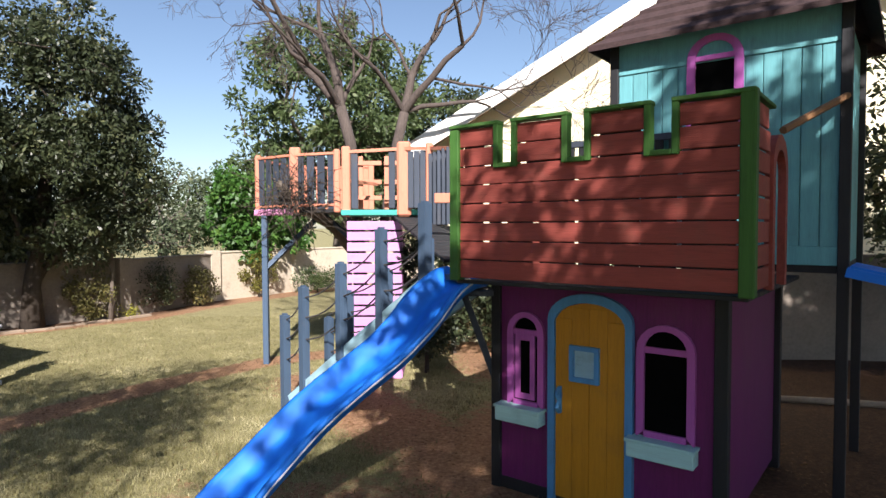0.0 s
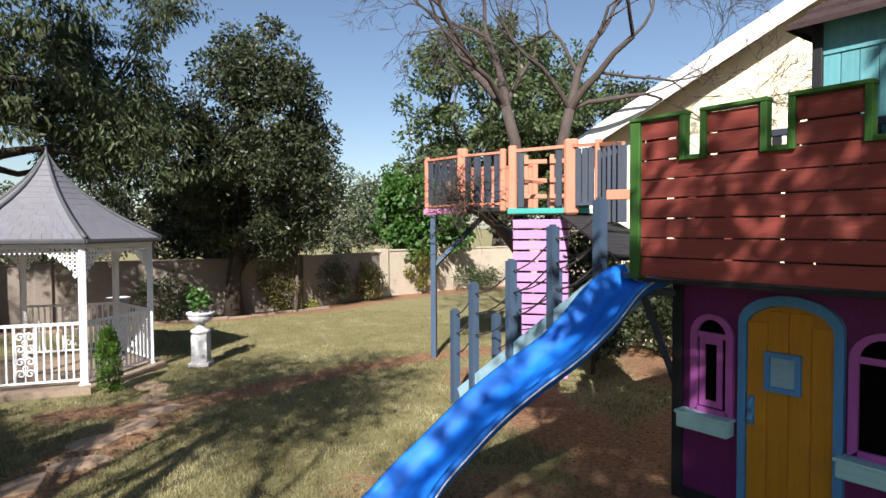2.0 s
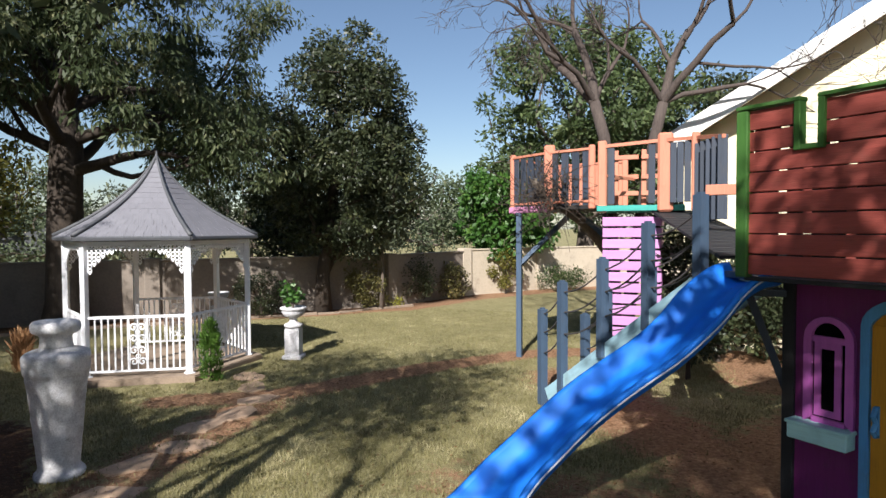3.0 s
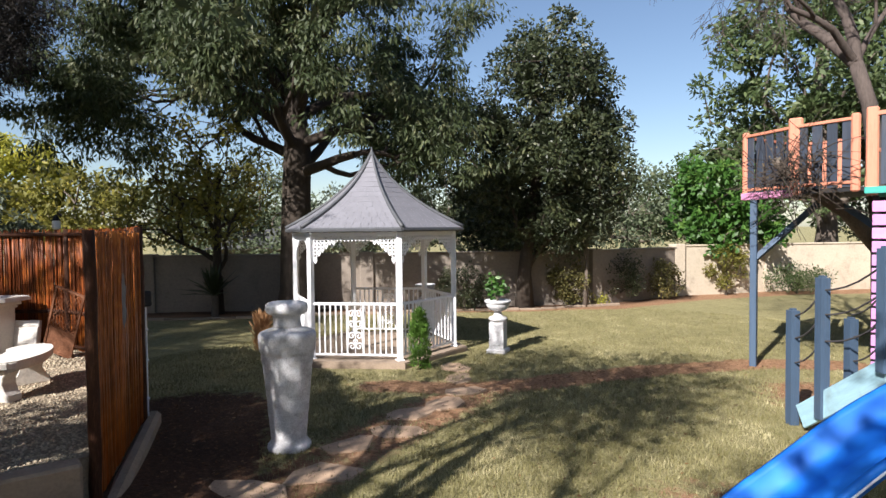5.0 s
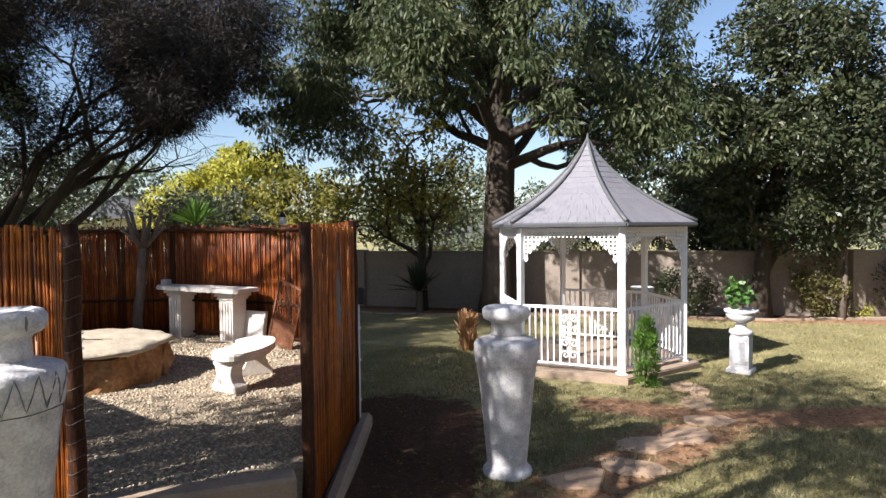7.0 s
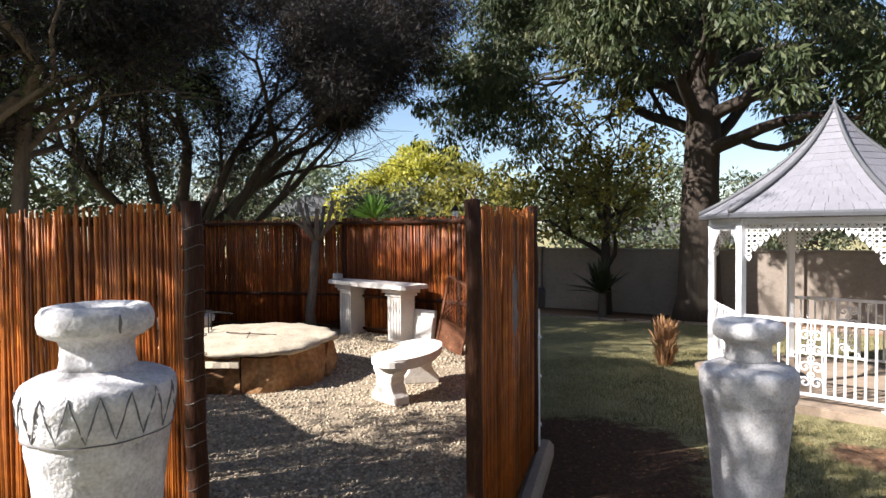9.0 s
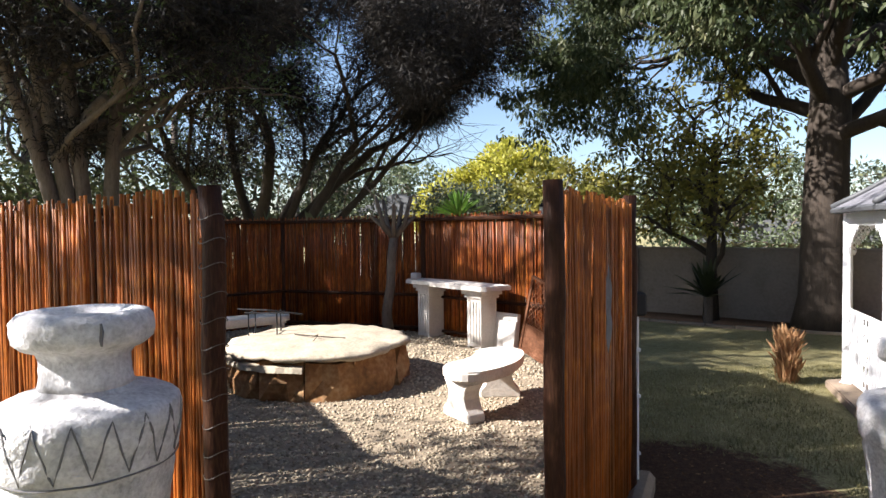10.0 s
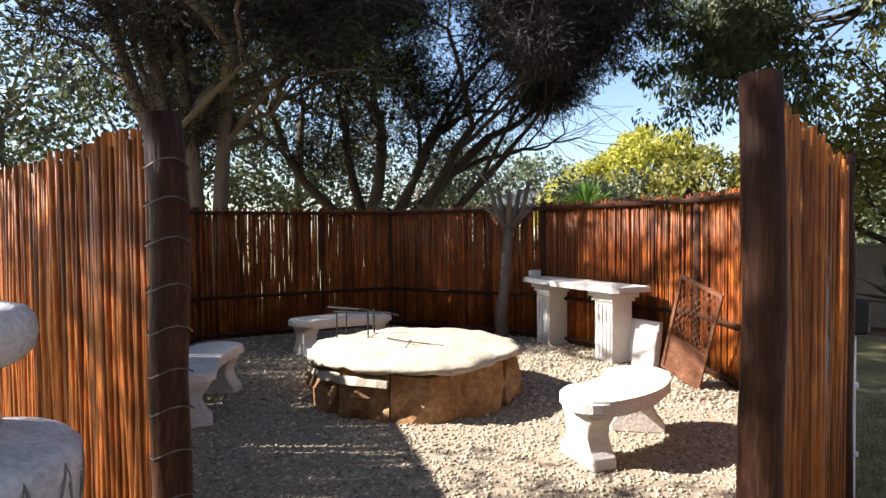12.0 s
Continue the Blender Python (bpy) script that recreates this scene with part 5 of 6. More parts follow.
def make_firepit():
    th = thing("fire_pit", pose(-8.87, 0.6, BZ), "round ochre stone fire pit with cracked cement lid", "fire pit")
    rng = random.Random(4)
    R = 0.82
    n = 11
    cut = [2 * math.pi * (k + rng.uniform(-0.25, 0.25)) / n for k in range(n)]
    cut.append(cut[0] + 2 * math.pi)
    for k in range(n):
        a0, a1 = cut[k], cut[k + 1]
        b = bmesh.new()
        h = 0.325 + rng.uniform(-0.02, 0.03)
        q = []
        for r, z in ((R * 0.7, 0), (R * 1.0, 0), (R * 1.02, h * 0.5), (R * 0.97, h), (R * 0.7, h)):
            q.append([b.verts.new(((r + rng.uniform(-0.05, 0.05)) * math.cos(a), (r + rng.uniform(-0.05, 0.05)) * math.sin(a), z + (rng.uniform(-0.02, 0.02) if z else 0))) for a in (a0 + 0.01, a0 + (a1 - a0) * 0.33, a0 + (a1 - a0) * 0.67, a1 - 0.01)])
        for i in range(5):
            for j in range(3):
                b.faces.new((q[i][j], q[i][j + 1], q[(i + 1) % 5][j + 1], q[(i + 1) % 5][j]))
        b.faces.new([q[i][0] for i in range(5)][::-1])
        b.faces.new([q[i][3] for i in range(5)])
        part("stone", b, M_ROCK, th)
    lid = bmesh.new()
    seg = 64
    noise.seed_set(7)
    rings = []
    for r, z in ((0.6, 0.325), (0.98, 0.33), (1.04, 0.355), (1.02, 0.385), (0.93, 0.4), (0.6, 0.412), (0.3, 0.416), (0.12, 0.416)):
        ring = []
        for k in range(seg):
            a = 2 * math.pi * k / seg
            w = 1 + 0.08 * noise.noise((2 * math.cos(a), 2 * math.sin(a), 3)) + 0.06 * noise.noise((8 * math.cos(a), 8 * math.sin(a), z * 16))
            zz = z + 0.022 * noise.noise((r * 6 * math.cos(a), r * 6 * math.sin(a), 1))
            if r > 0.95:
                zz += 0.05 * noise.noise((4 * math.cos(a), 4 * math.sin(a), 8))
            ring.append(lid.verts.new((R * r * w * math.cos(a), R * r * w * math.sin(a), zz)))
        rings.append(ring)
    for p, q in zip(rings, rings[1:]):
        for k in range(seg):
            lid.faces.new((p[k], p[(k + 1) % seg], q[(k + 1) % seg], q[k]))
    lid.faces.new(rings[-1])
    noise.seed_set(1)
    shard = bmesh.new()
    for sgn, r0, r1, z0, z1 in ((0, 0.72, 1.0, 0.25, 0.295),):
        q = []
        for k in range(15):
            a = radians(-75 + 70 * k / 14)
            w = 0.04 * noise.noise((k * 0.7, 2, 0))
            q.append([shard.verts.new((R * (r + w) * math.cos(a), R * (r + w) * math.sin(a), z + 0.012 * noise.noise((k * 0.9, r * 5, 0)))) for r, z in ((r0, z0), (r1 + 0.05, z0), (r1 + 0.03, z1), (r0, z1 + 0.03))])
        for p0, p1 in zip(q, q[1:]):
            for j in range(4):
                shard.faces.new((p0[j], p0[(j + 1) % 4], p1[(j + 1) % 4], p1[j]))
        shard.faces.new(q[0])
        shard.faces.new(q[-1][::-1])
    bmesh.ops.recalc_face_normals(shard, faces=shard.faces[:])
    part("broken_rim", shard, M_PITTOP, th, "broken lower cement rim")
    part("lid", lid, M_PITTOP, th, "sagging sand-coloured cement lid", smooth=True)
    return th


make_firepit()

gr = thing("fire_rods", pose(-9.15, 0.05, BZ + 0.41), "bent dark steel rods standing on the fire pit", "rods")
for x, y in ((-0.12, -0.13), (-0.12, 0.12), (0.12, -0.15), (0.12, 0.12)):
    part("rod", tube([(x, y, -0.03), (x * 0.95, y, 0.22)], 0.007, 5), M_BLACK, gr)
part("rod", tube([(-0.12, -0.3, 0.23), (-0.06, 0.0, 0.22), (-0.12, 0.34, 0.16)], 0.008, 5), M_BLACK, gr)
part("rod", tube([(0.12, -0.18, 0.22), (0.12, 0.24, 0.21)], 0.007, 5), M_BLACK, gr)
part("rod", tube([(-0.12, -0.13, 0.215), (0.12, -0.15, 0.215)], 0.007, 5), M_BLACK, gr)
gt = thing("twig", pose(-8.75, 0.55, BZ + 0.412), "dry forked twig lying on the fire pit", "twig")
tb = bmesh.new()
tube([(-0.2, -0.2, 0.01), (0, 0, 0.02), (0.1, 0.3, 0.01)], 0.006, 5, tb)
tube([(0, 0, 0.02), (0.1, 0.05, 0.05), (0.2, 0.02, 0.01)], 0.004, 5, tb)
part("stick", tb, M_DARKBARK, gt)


def bow_slab(rm, w, half, corner, z0, z1):
    """A slab bent to an arc of radius rm, with rounded corners."""
    flat = []
    for cx, cy, t0 in ((half - corner, w - corner, 0), (corner - half, w - corner, 90), (corner - half, corner - w, 180), (half - corner, corner - w, 270)):
        flat += [(cx + corner * math.cos(radians(t0 + 15 * k)), cy + corner * math.sin(radians(t0 + 15 * k))) for k in range(7)]
        if t0 in (0, 180):
            s = 1 if t0 == 0 else -1
            flat += [(s * (half - corner) * (1 - k / 6), s * w) for k in range(1, 12)]
    return slab([((rm + y) * math.cos(x / rm), (rm + y) * math.sin(x / rm)) for x, y in flat], z0, z1, 0.015)


def bench_leg(m, th, h):
    b = bmesh.new()
    prof = [(0.17, 0.0), (0.17, 0.06), (0.13, 0.1), (0.1, 0.17), (0.115, 0.23), (0.15, 0.27), (0.155, h)]
    rows = [[b.verts.new((s * x, y, z)) for s, y in ((-1, -0.075), (1, -0.075), (1, 0.075), (-1, 0.075))] for x, z in prof]
    for p, q in zip(rows, rows[1:]):
        for k in range(4):
            b.faces.new((p[k], p[(k + 1) % 4], q[(k + 1) % 4], q[k]))
    b.faces.new(rows[0][::-1])
    b.faces.new(rows[-1])
    bmesh.ops.bevel(b, geom=b.edges[:], offset=0.008, segments=1, affect="EDGES")
    return part("leg", b, M_BENCH, th, m=m)


def make_bench(m, label, sweep=0.42, rm=1.76):
    """A curved cast stone bench, its arc round the fire pit; local origin at the arc's centre."""
    th = thing("stone_bench", m, label, "bench", "curved stone benches")
    part("seat", bow_slab(rm, 0.2, sweep * rm, 0.15, 0.32, 0.385), M_BENCH, th)
    part("seat_moulding", bow_slab(rm, 0.165, sweep * rm - 0.04, 0.12, 0.285, 0.318), M_BENCH, th)
    for a in (-sweep * 0.72, sweep * 0.72):
        bench_leg(pose(rm * math.cos(a), rm * math.sin(a), 0, 0, 0, math.degrees(a)), th, 0.287)
    return th


make_bench(pose(-8.1, 1.474, BZ, 0, 0, 56), "sunlit whitish curved cast stone bench on gravel", 0.72, 0.7)
make_bench(pose(-9.02, 0.43, BZ, 0, 0, 211), "grey curved stone bench shaded by the reed fence", 0.32)
make_bench(pose(-8.72, 0.72, BZ, 0, 0, 283), "shaded curved stone bench with pale seat", 0.36)


def make_table():
    th = thing("stone_table", pose(-10.63, 2.13, BZ, 0, 0, 29.5), "white cast stone console table on fluted pedestal legs", "table")
    part("tabletop", slab([(-0.85, -0.18), (-0.8, -0.23), (0.0, -0.27), (0.8, -0.23), (0.85, -0.18), (0.85, 0.2), (-0.85, 0.2)], 0.7, 0.755, 0.012), M_BENCH, th)
    for x in (-0.54, 0.54):
        leg = part("leg", slab([(-0.13, -0.12), (0.13, -0.12), (0.13, 0.12), (-0.13, 0.12)], 0.0, 0.62, 0.005), M_BENCH, th, m=pose(x, 0, 0))
        for k in range(4):
            part("flute", box(-0.105 + k * 0.056, -0.063 + k * 0.056, -0.132, -0.12, 0.05, 0.56, 0.003), M_BENCH, leg)
        part("capital", slab([(-0.19, -0.16), (0.19, -0.16), (0.19, 0.16), (-0.19, 0.16)], 0.64, 0.7, 0.02), M_BENCH, leg)
        part("capital_neck", slab([(-0.155, -0.14), (0.155, -0.14), (0.155, 0.14), (-0.155, 0.14)], 0.6, 0.64, 0.01), M_BENCH, leg)
    return th


make_table()
solo("stone_block", box(-0.06, 0.06, -0.05, 0.05, 0, 0.075, 0.008), M_BENCH, pose(-11.28, 1.68, BZ + 0.757, 0, 0, 40), "small white stone block on the table", "block")
solo("stone_slab", box(-0.2, 0.2, -0.03, 0.03, 0, 0.43, 0.008), M_BENCH, pose(-9.98, 2.62, BZ, -8, 0, 36), "pale stone slab leaning near the table", "slab")
solo("stone_slab", box(-0.13, 0.13, -0.03, 0.03, 0, 0.36, 0.008), M_BENCH, pose(-9.78, 2.6, BZ, -10, 0, 36), "small pale stone slab leaning in front", "slab")


def basis(o, u, v):
    u, v = Vector(u).normalized(), Vector(v)
    v = (v - u * v.dot(u)).normalized()
    w = u.cross(v)
    return Matrix.Translation(o) @ Matrix((u, -w, v)).transposed().to_4x4()


GRATE = basis((-9.36, 2.66, BZ + 0.13), (0.25, 0.22, -0.14), (0.5, 0.12, 0.77))


def make_grate():
    th = thing("rusty_grate", GRATE, "rusty steel mesh fire screen leaning on the fence", "grate")
    w, h = 0.38, 0.92
    part("frame", band([(0, 0), (0, h), (w, h), (w, 0)], [(0.025, 0.025), (0.025, h - 0.025), (w - 0.025, h - 0.025), (w - 0.025, 0.025)], -0.012, 0.012, True), M_RUST, th)
    part("plate", box(0.02, w - 0.02, -0.005, 0.005, 0.02, 0.36, 0.0), M_RUST, th, "solid rusty lower plate")
    b = bmesh.new()
    for s in (-1, 1):
        for k in range(-14, 22):
            x0 = k * 0.045
            a, c = (x0, 0.36), (x0 + s * 0.515 * 0.6, h - 0.02)
            if 0.02 < a[0] < w - 0.02 and 0.02 < c[0] < w - 0.02:
                tube([(a[0], 0, a[1]), (c[0], 0, c[1])], 0.004, 4, b)
            elif 0.02 < a[0] < w - 0.02:
                lim = w - 0.02 if s > 0 else 0.02
                t = (lim - a[0]) / (c[0] - a[0])
                tube([(a[0], 0, a[1]), (lim, 0, a[1] + t * (c[1] - a[1]))], 0.004, 4, b)
            elif 0.02 < c[0] < w - 0.02:
                lim = 0.02 if s > 0 else w - 0.02
                t = (lim - a[0]) / (c[0] - a[0])
                tube([(lim, 0, a[1] + t * (c[1] - a[1])), (c[0], 0, c[1])], 0.004, 4, b)
    part("mesh", b, M_RUST, th)
    return th


make_grate()


kb = thing("soil_edging", pose(4.2, 7.6, ground_z(4.2, 7.6), 0, 0, -14), "pale concrete edging pipe lying on dark soil", "edging")
part("pipe", tube([(k * 0.5, 0.03 * math.sin(k * 1.3), 0.03) for k in range(9)], 0.045, 8), M_PLINTH, kb, smooth=True)

# ---- paving stones ----
def flag(x, y, r, turn, seed):
    rng = random.Random(seed)
    n = rng.choice((5, 6, 7))
    around = [2 * math.pi * (k + rng.uniform(-0.25, 0.25)) / n for k in range(n)]
    pts = [(1.3 * r * rng.uniform(0.8, 1.15) * math.cos(a), 0.85 * r * rng.uniform(0.8, 1.15) * math.sin(a)) for a in around]
    ob = solo("paving_stone", slab(pts, -0.06, 0.012, 0.008), M_SLABRED, pose(x, y, ground_z(x, y), 0, 0, turn), "irregular sandstone stepping stone set in the lawn", "paving stone", "stepping stones")
    return ob


for k, (x, y, r, a) in enumerate([(-4.78, 2.75, 0.3, 20), (-4.62, 3.3, 0.3, 60), (-4.95, 3.95, 0.26, 80), (-4.92, 4.45, 0.24, 40), (-5.2, 4.95, 0.26, 70), (-5.12, 5.5, 0.25, 100), (-5.3, 6.05, 0.25, 60), (-5.75, 6.55, 0.24, 130), (-6.2, 7.0, 0.25, 150)]):
    flag(x, y, r, a, 30 + k)


# ---- trees ----
def branching(b, rng, p, d, ln, r, depth, up=0.25, tips=None, fork=(2, 4), spread=0.55):
    """A limb that bends as it grows and forks into thinner ones."""
    n = 4
    pts, rad = [p.copy()], [r]
    for k in range(n):
        d = (d + Vector(rng.normal(size=3)) * 0.16 + Vector((0, 0, up * 0.25))).normalized()
        p = p + d * ln / n
        pts.append(p.copy())
        rad.append(r * (1 - 0.4 * (k + 1) / n))
    if tips is not None and depth == 1:
        tips += [tuple(pts[2]), tuple(p)]
    tube(pts, rad, 7 if r > 0.03 else (5 if r > 0.01 else 4), b, cap=False)
    if depth == 0:
        if tips is not None:
            tips.append(tuple(p))
        return
    for k in range(int(rng.integers(*fork)) + (depth < 3)):
        j = n - (0 if k == 0 else int(rng.integers(0, 3)))
        side = Vector(rng.normal(size=3))
        nd = (d + side.normalized() * spread * rng.uniform(0.6, 1.3)).normalized()
        branching(b, rng, pts[j], nd, ln * rng.uniform(0.62, 0.88), max(0.004, rad[j] * (0.8 if k == 0 else rng.uniform(0.5, 0.7))), depth - 1, up, tips, fork, spread)


def make_big_tree():
    th = thing("tree", pose(-13.0, 9.1, LAWN), "large feathery shade tree with dark trunk behind the gazebo", "tree")
    rng = np.random.default_rng(1)
    b = tube([(0, 0, -0.1), (0.02, 0, 0.6), (0.02, 0, 1.6), (0.05, 0, 2.8), (0.0, 0.1, 4.0), (-0.05, 0.1, 5.2)], [0.56, 0.42, 0.38, 0.35, 0.33, 0.24], 14)
    tips = []
    for k in range(11):
        a = 2 * math.pi * k / 11 + rng.uniform(-0.25, 0.25)
        z = 3.4 + 1.8 * (k * 0.37 % 1.0)
        e = 0.45 + 0.5 * (k * 0.37 % 1.0)
        branching(b, rng, Vector((0, 0.08, z)), Vector((math.cos(a), math.sin(a), e)).normalized(), 1.9, 0.15, 4, 0.18, tips, (2, 4), 0.62)
    branching(b, rng, Vector((-0.05, 0.1, 5.1)), Vector((0.1, 0.1, 1)).normalized(), 1.8, 0.2, 4, 0.2, tips, (3, 4), 0.7)
    # long limbs that reach towards the enclosure
    for dx, dy, e, z, ln in ((-0.58, -0.81, 0.8, 4.3, 2.0), (-0.3, -0.95, 0.95, 4.8, 1.9), (0.75, -0.65, 0.8, 4.8, 1.9), (0.97, -0.2, 0.85, 4.6, 1.9)):
        branching(b, rng, Vector((0, 0.08, z)), Vector((dx, dy, e)).normalized(), ln, 0.13, 4, 0.1, tips, (2, 4), 0.55)
    part("trunk", b, M_DARKBARK, th, smooth=True)
    tips += [(x * 1.03, y * 1.03, z - rng.uniform(0.35, 0.9)) for x, y, z in tips[::2] if z < 6.5]
    tips = [t for t in tips if t[2] > 3.0]
    v, f = leaves(rng, tips, 0.4 * rng.uniform(0.5, 1.35, len(tips)), max(16, 145000 // len(tips)), 0.15, 3.4, 0.8, 0.45, 0.4, 0.5)
    part("crown", leaf_mesh("crown", v, f, L_JAC), None, th)


make_big_tree()
tree("dense dark evergreen tree beside the garden wall", "tree", (-9.1, 13.3, LAWN), [(0, 0, -0.1), (0.0, 0, 0.9), (0.1, 0.1, 2.0), (0.25, 0.25, 3.4), (0.35, 0.35, 5.0)], 0.2,
     [(0.6, 0.6, 5.2, 2.05, 2.05, 2.1), (0.4, 0.4, 3.3, 2.3, 2.3, 1.7)], 190, 0.48, 260, 0.125, L_DARK, 2, aspect=2.2, droop=0.2, bark=M_DARKBARK, shell=0.12)
tree("small grey-green tree in front of the garden wall", "tree", (-7.95, 14.35, LAWN), [(0, 0, -0.1), (0.05, 0, 0.7), (0.0, 0.1, 1.5), (-0.1, 0.1, 2.4)], 0.06,
     [(0.0, 0.1, 3.0, 1.35, 1.35, 1.2), (-0.3, 0.0, 2.2, 1.4, 1.4, 0.9)], 70, 0.34, 130, 0.11, L_GREY, 3, aspect=2.4, droop=0.2, shell=0.2)
tree("bright green leafy tree beyond the garden wall", "tree", (-6.4, 19.9, LAWN), [(0, 0, -0.1), (-0.1, 0, 1.2), (0.1, 0.1, 2.4)], 0.12,
     [(0.1, 0, 2.9, 1.45, 1.45, 1.35), (0.4, 0.3, 2.0, 1.5, 1.5, 0.9)], 75, 0.42, 110, 0.2, L_BRIGHT, 4, aspect=1.8, droop=0.4, shell=0.3)
tree("tall olive-green tree behind the tree deck", "tree", (-4.2, 24.5, LAWN), [(0, 0, -0.1), (0.1, 0, 2.0), (0.0, 0.1, 4.2), (-0.2, 0.1, 6.6), (0, 0, 8.5)], 0.35,
     [(0, 0, 7.2, 4.0, 4.0, 3.2), (-0.5, 0, 4.2, 3.6, 3.6, 2.0), (3.0, 0, 5.6, 2.8, 2.8, 2.2)], 260, 0.6, 130, 0.24, L_OAK, 5, aspect=2.4, droop=0.2, shell=0.3)
tree("dark green tree beyond the cream house", "tree", (0.6, 27.2, LAWN), [(0, 0, -0.1), (0.1, 0, 2.0), (0.0, 0.1, 4.2), (-0.2, 0.1, 6.0)], 0.25,
     [(0, 0, 6.2, 2.2, 2.2, 2.4)], 70, 0.55, 110, 0.24, L_DARK, 6, aspect=2.4, shell=0.3)
tree("slim autumn tree with yellowing leaves by the wall", "tree", (-14.6, 7.9, LAWN), [(0, 0, -0.1), (0.0, 0, 1.0), (0.05, 0.0, 2.0), (-0.05, 0.1, 3.2)], 0.13,
     [(0, 0, 3.6, 2.1, 2.1, 1.9), (-0.5, -0.5, 2.6, 2.2, 2.2, 1.0)], 240, 0.27, 34, 0.12, L_AUTUMN, 7, aspect=2.0, droop=0.4, bark=M_DARKBARK, shell=0.02, jitter=0.8)
def make_needle_tree():
    th = thing("tree", pose(-14.9, -0.9, LAWN), "dark needle-leaved tree leaning over the enclosure", "tree")
    rng = np.random.default_rng(8)
    b = bmesh.new()
    tips = []
    for k, (dx, dy, dz, r) in enumerate(((0.55, -0.45, 1, 0.1), (0.2, 0.55, 1, 0.13), (0.35, 0.1, 1, 0.12), (0.0, -0.25, 1, 0.1), (0.5, 0.8, 1, 0.1), (-0.2, 0.3, 1, 0.1), (0.3, 1.2, 1, 0.08), (0.6, 0.4, 1, 0.08))):
        s = Vector((rng.normal() * 0.12, rng.normal() * 0.12, -0.1))
        d = Vector((dx * 0.5, dy * 0.5, 1)).normalized()
        tube([s, s + d * 1.2, s + d * 2.2], [r * 1.3, r * 1.1, r], 7, b, cap=False)
        branching(b, rng, s + d * 2.2, Vector((dx, dy, dz)).normalized(), 2.0, r, 4, 0.12, tips, (2, 4), 0.6)
    part("trunk", b, M_DARKBARK, th, smooth=True)
    tips = [t for t in tips if t[2] > 2.8 + 0.7 * max(0.0, t[1] - 1.3)]
    # low inner sprays between the stems
    tips += [tuple(p) for p in in_blobs(rng, [(0.7, -0.2, 3.5, 1.7, 1.7, 0.9), (0.6, 1.2, 3.8, 1.3, 1.2, 0.8)], 50, 0.1)]
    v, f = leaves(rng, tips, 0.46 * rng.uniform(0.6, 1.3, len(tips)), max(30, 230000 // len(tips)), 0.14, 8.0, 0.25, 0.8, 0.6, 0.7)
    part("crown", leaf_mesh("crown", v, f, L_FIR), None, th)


make_needle_tree()
tree("golden yellow tree in a neighbouring garden", "tree", (-29.9, 7.0, LAWN), [(0, 0, -0.1), (0.1, 0, 1.6), (0.0, 0.1, 3.2)], 0.25,
     [(0, 0, 4.0, 2.9, 2.9, 2.0), (0.5, -1.0, 2.6, 3.2, 3.2, 1.6)], 190, 0.5, 190, 0.17, L_YELLOW, 9, aspect=1.8, shell=0.3)


def make_stems():
    th = thing("tree", pose(-12.15, -2.8, LAWN), "multi-stemmed tree with bare grey stems behind fence", "tree")
    rng = np.random.default_rng(10)
    stems = bmesh.new()
    # the last four lobes hang out of view, added to shade the west lawn
    nodes = in_blobs(rng, [(-0.2, -1.0, 5.9, 3.4, 3.4, 1.9), (-1.0, 0.8, 4.8, 2.6, 2.6, 1.4), (2.2, -0.4, 6.6, 2.4, 2.2, 1.3), (5.0, 0.0, 6.7, 1.9, 1.5, 0.8), (3.2, 0.5, 6.5, 1.6, 1.3, 0.7), (2.4, 2.3, 6.8, 2.4, 1.3, 0.7)], 370, 0.1)
    for k, (dx, dy) in enumerate(((0.5, -1.5), (0.1, -0.5), (-0.2, 0.4), (0.3, -1.0), (-0.6, -0.9))):
        tr = [(dx * 0.12, dy * 0.16, -0.1), (dx * 0.2, dy * 0.22, 1.4), (dx * 0.45, dy * 0.45, 3.0), (dx * 0.8, dy * 0.75, 4.6), (dx * 1.2, dy * 1.1, 6.0)]
        sub = wood(nodes[k::5], tr, 0.125, 0.006, rng=rng)
        me = mesh_of(sub, "stem", M_BARK, True)
        part("stem", me, None, th)
    v, f = leaves(rng, nodes, [0.44] * len(nodes), 60, 0.11, 3.0, 0.2, 0.7)
    part("crown", leaf_mesh("crown", v, f, L_OAK), None, th)


make_stems()


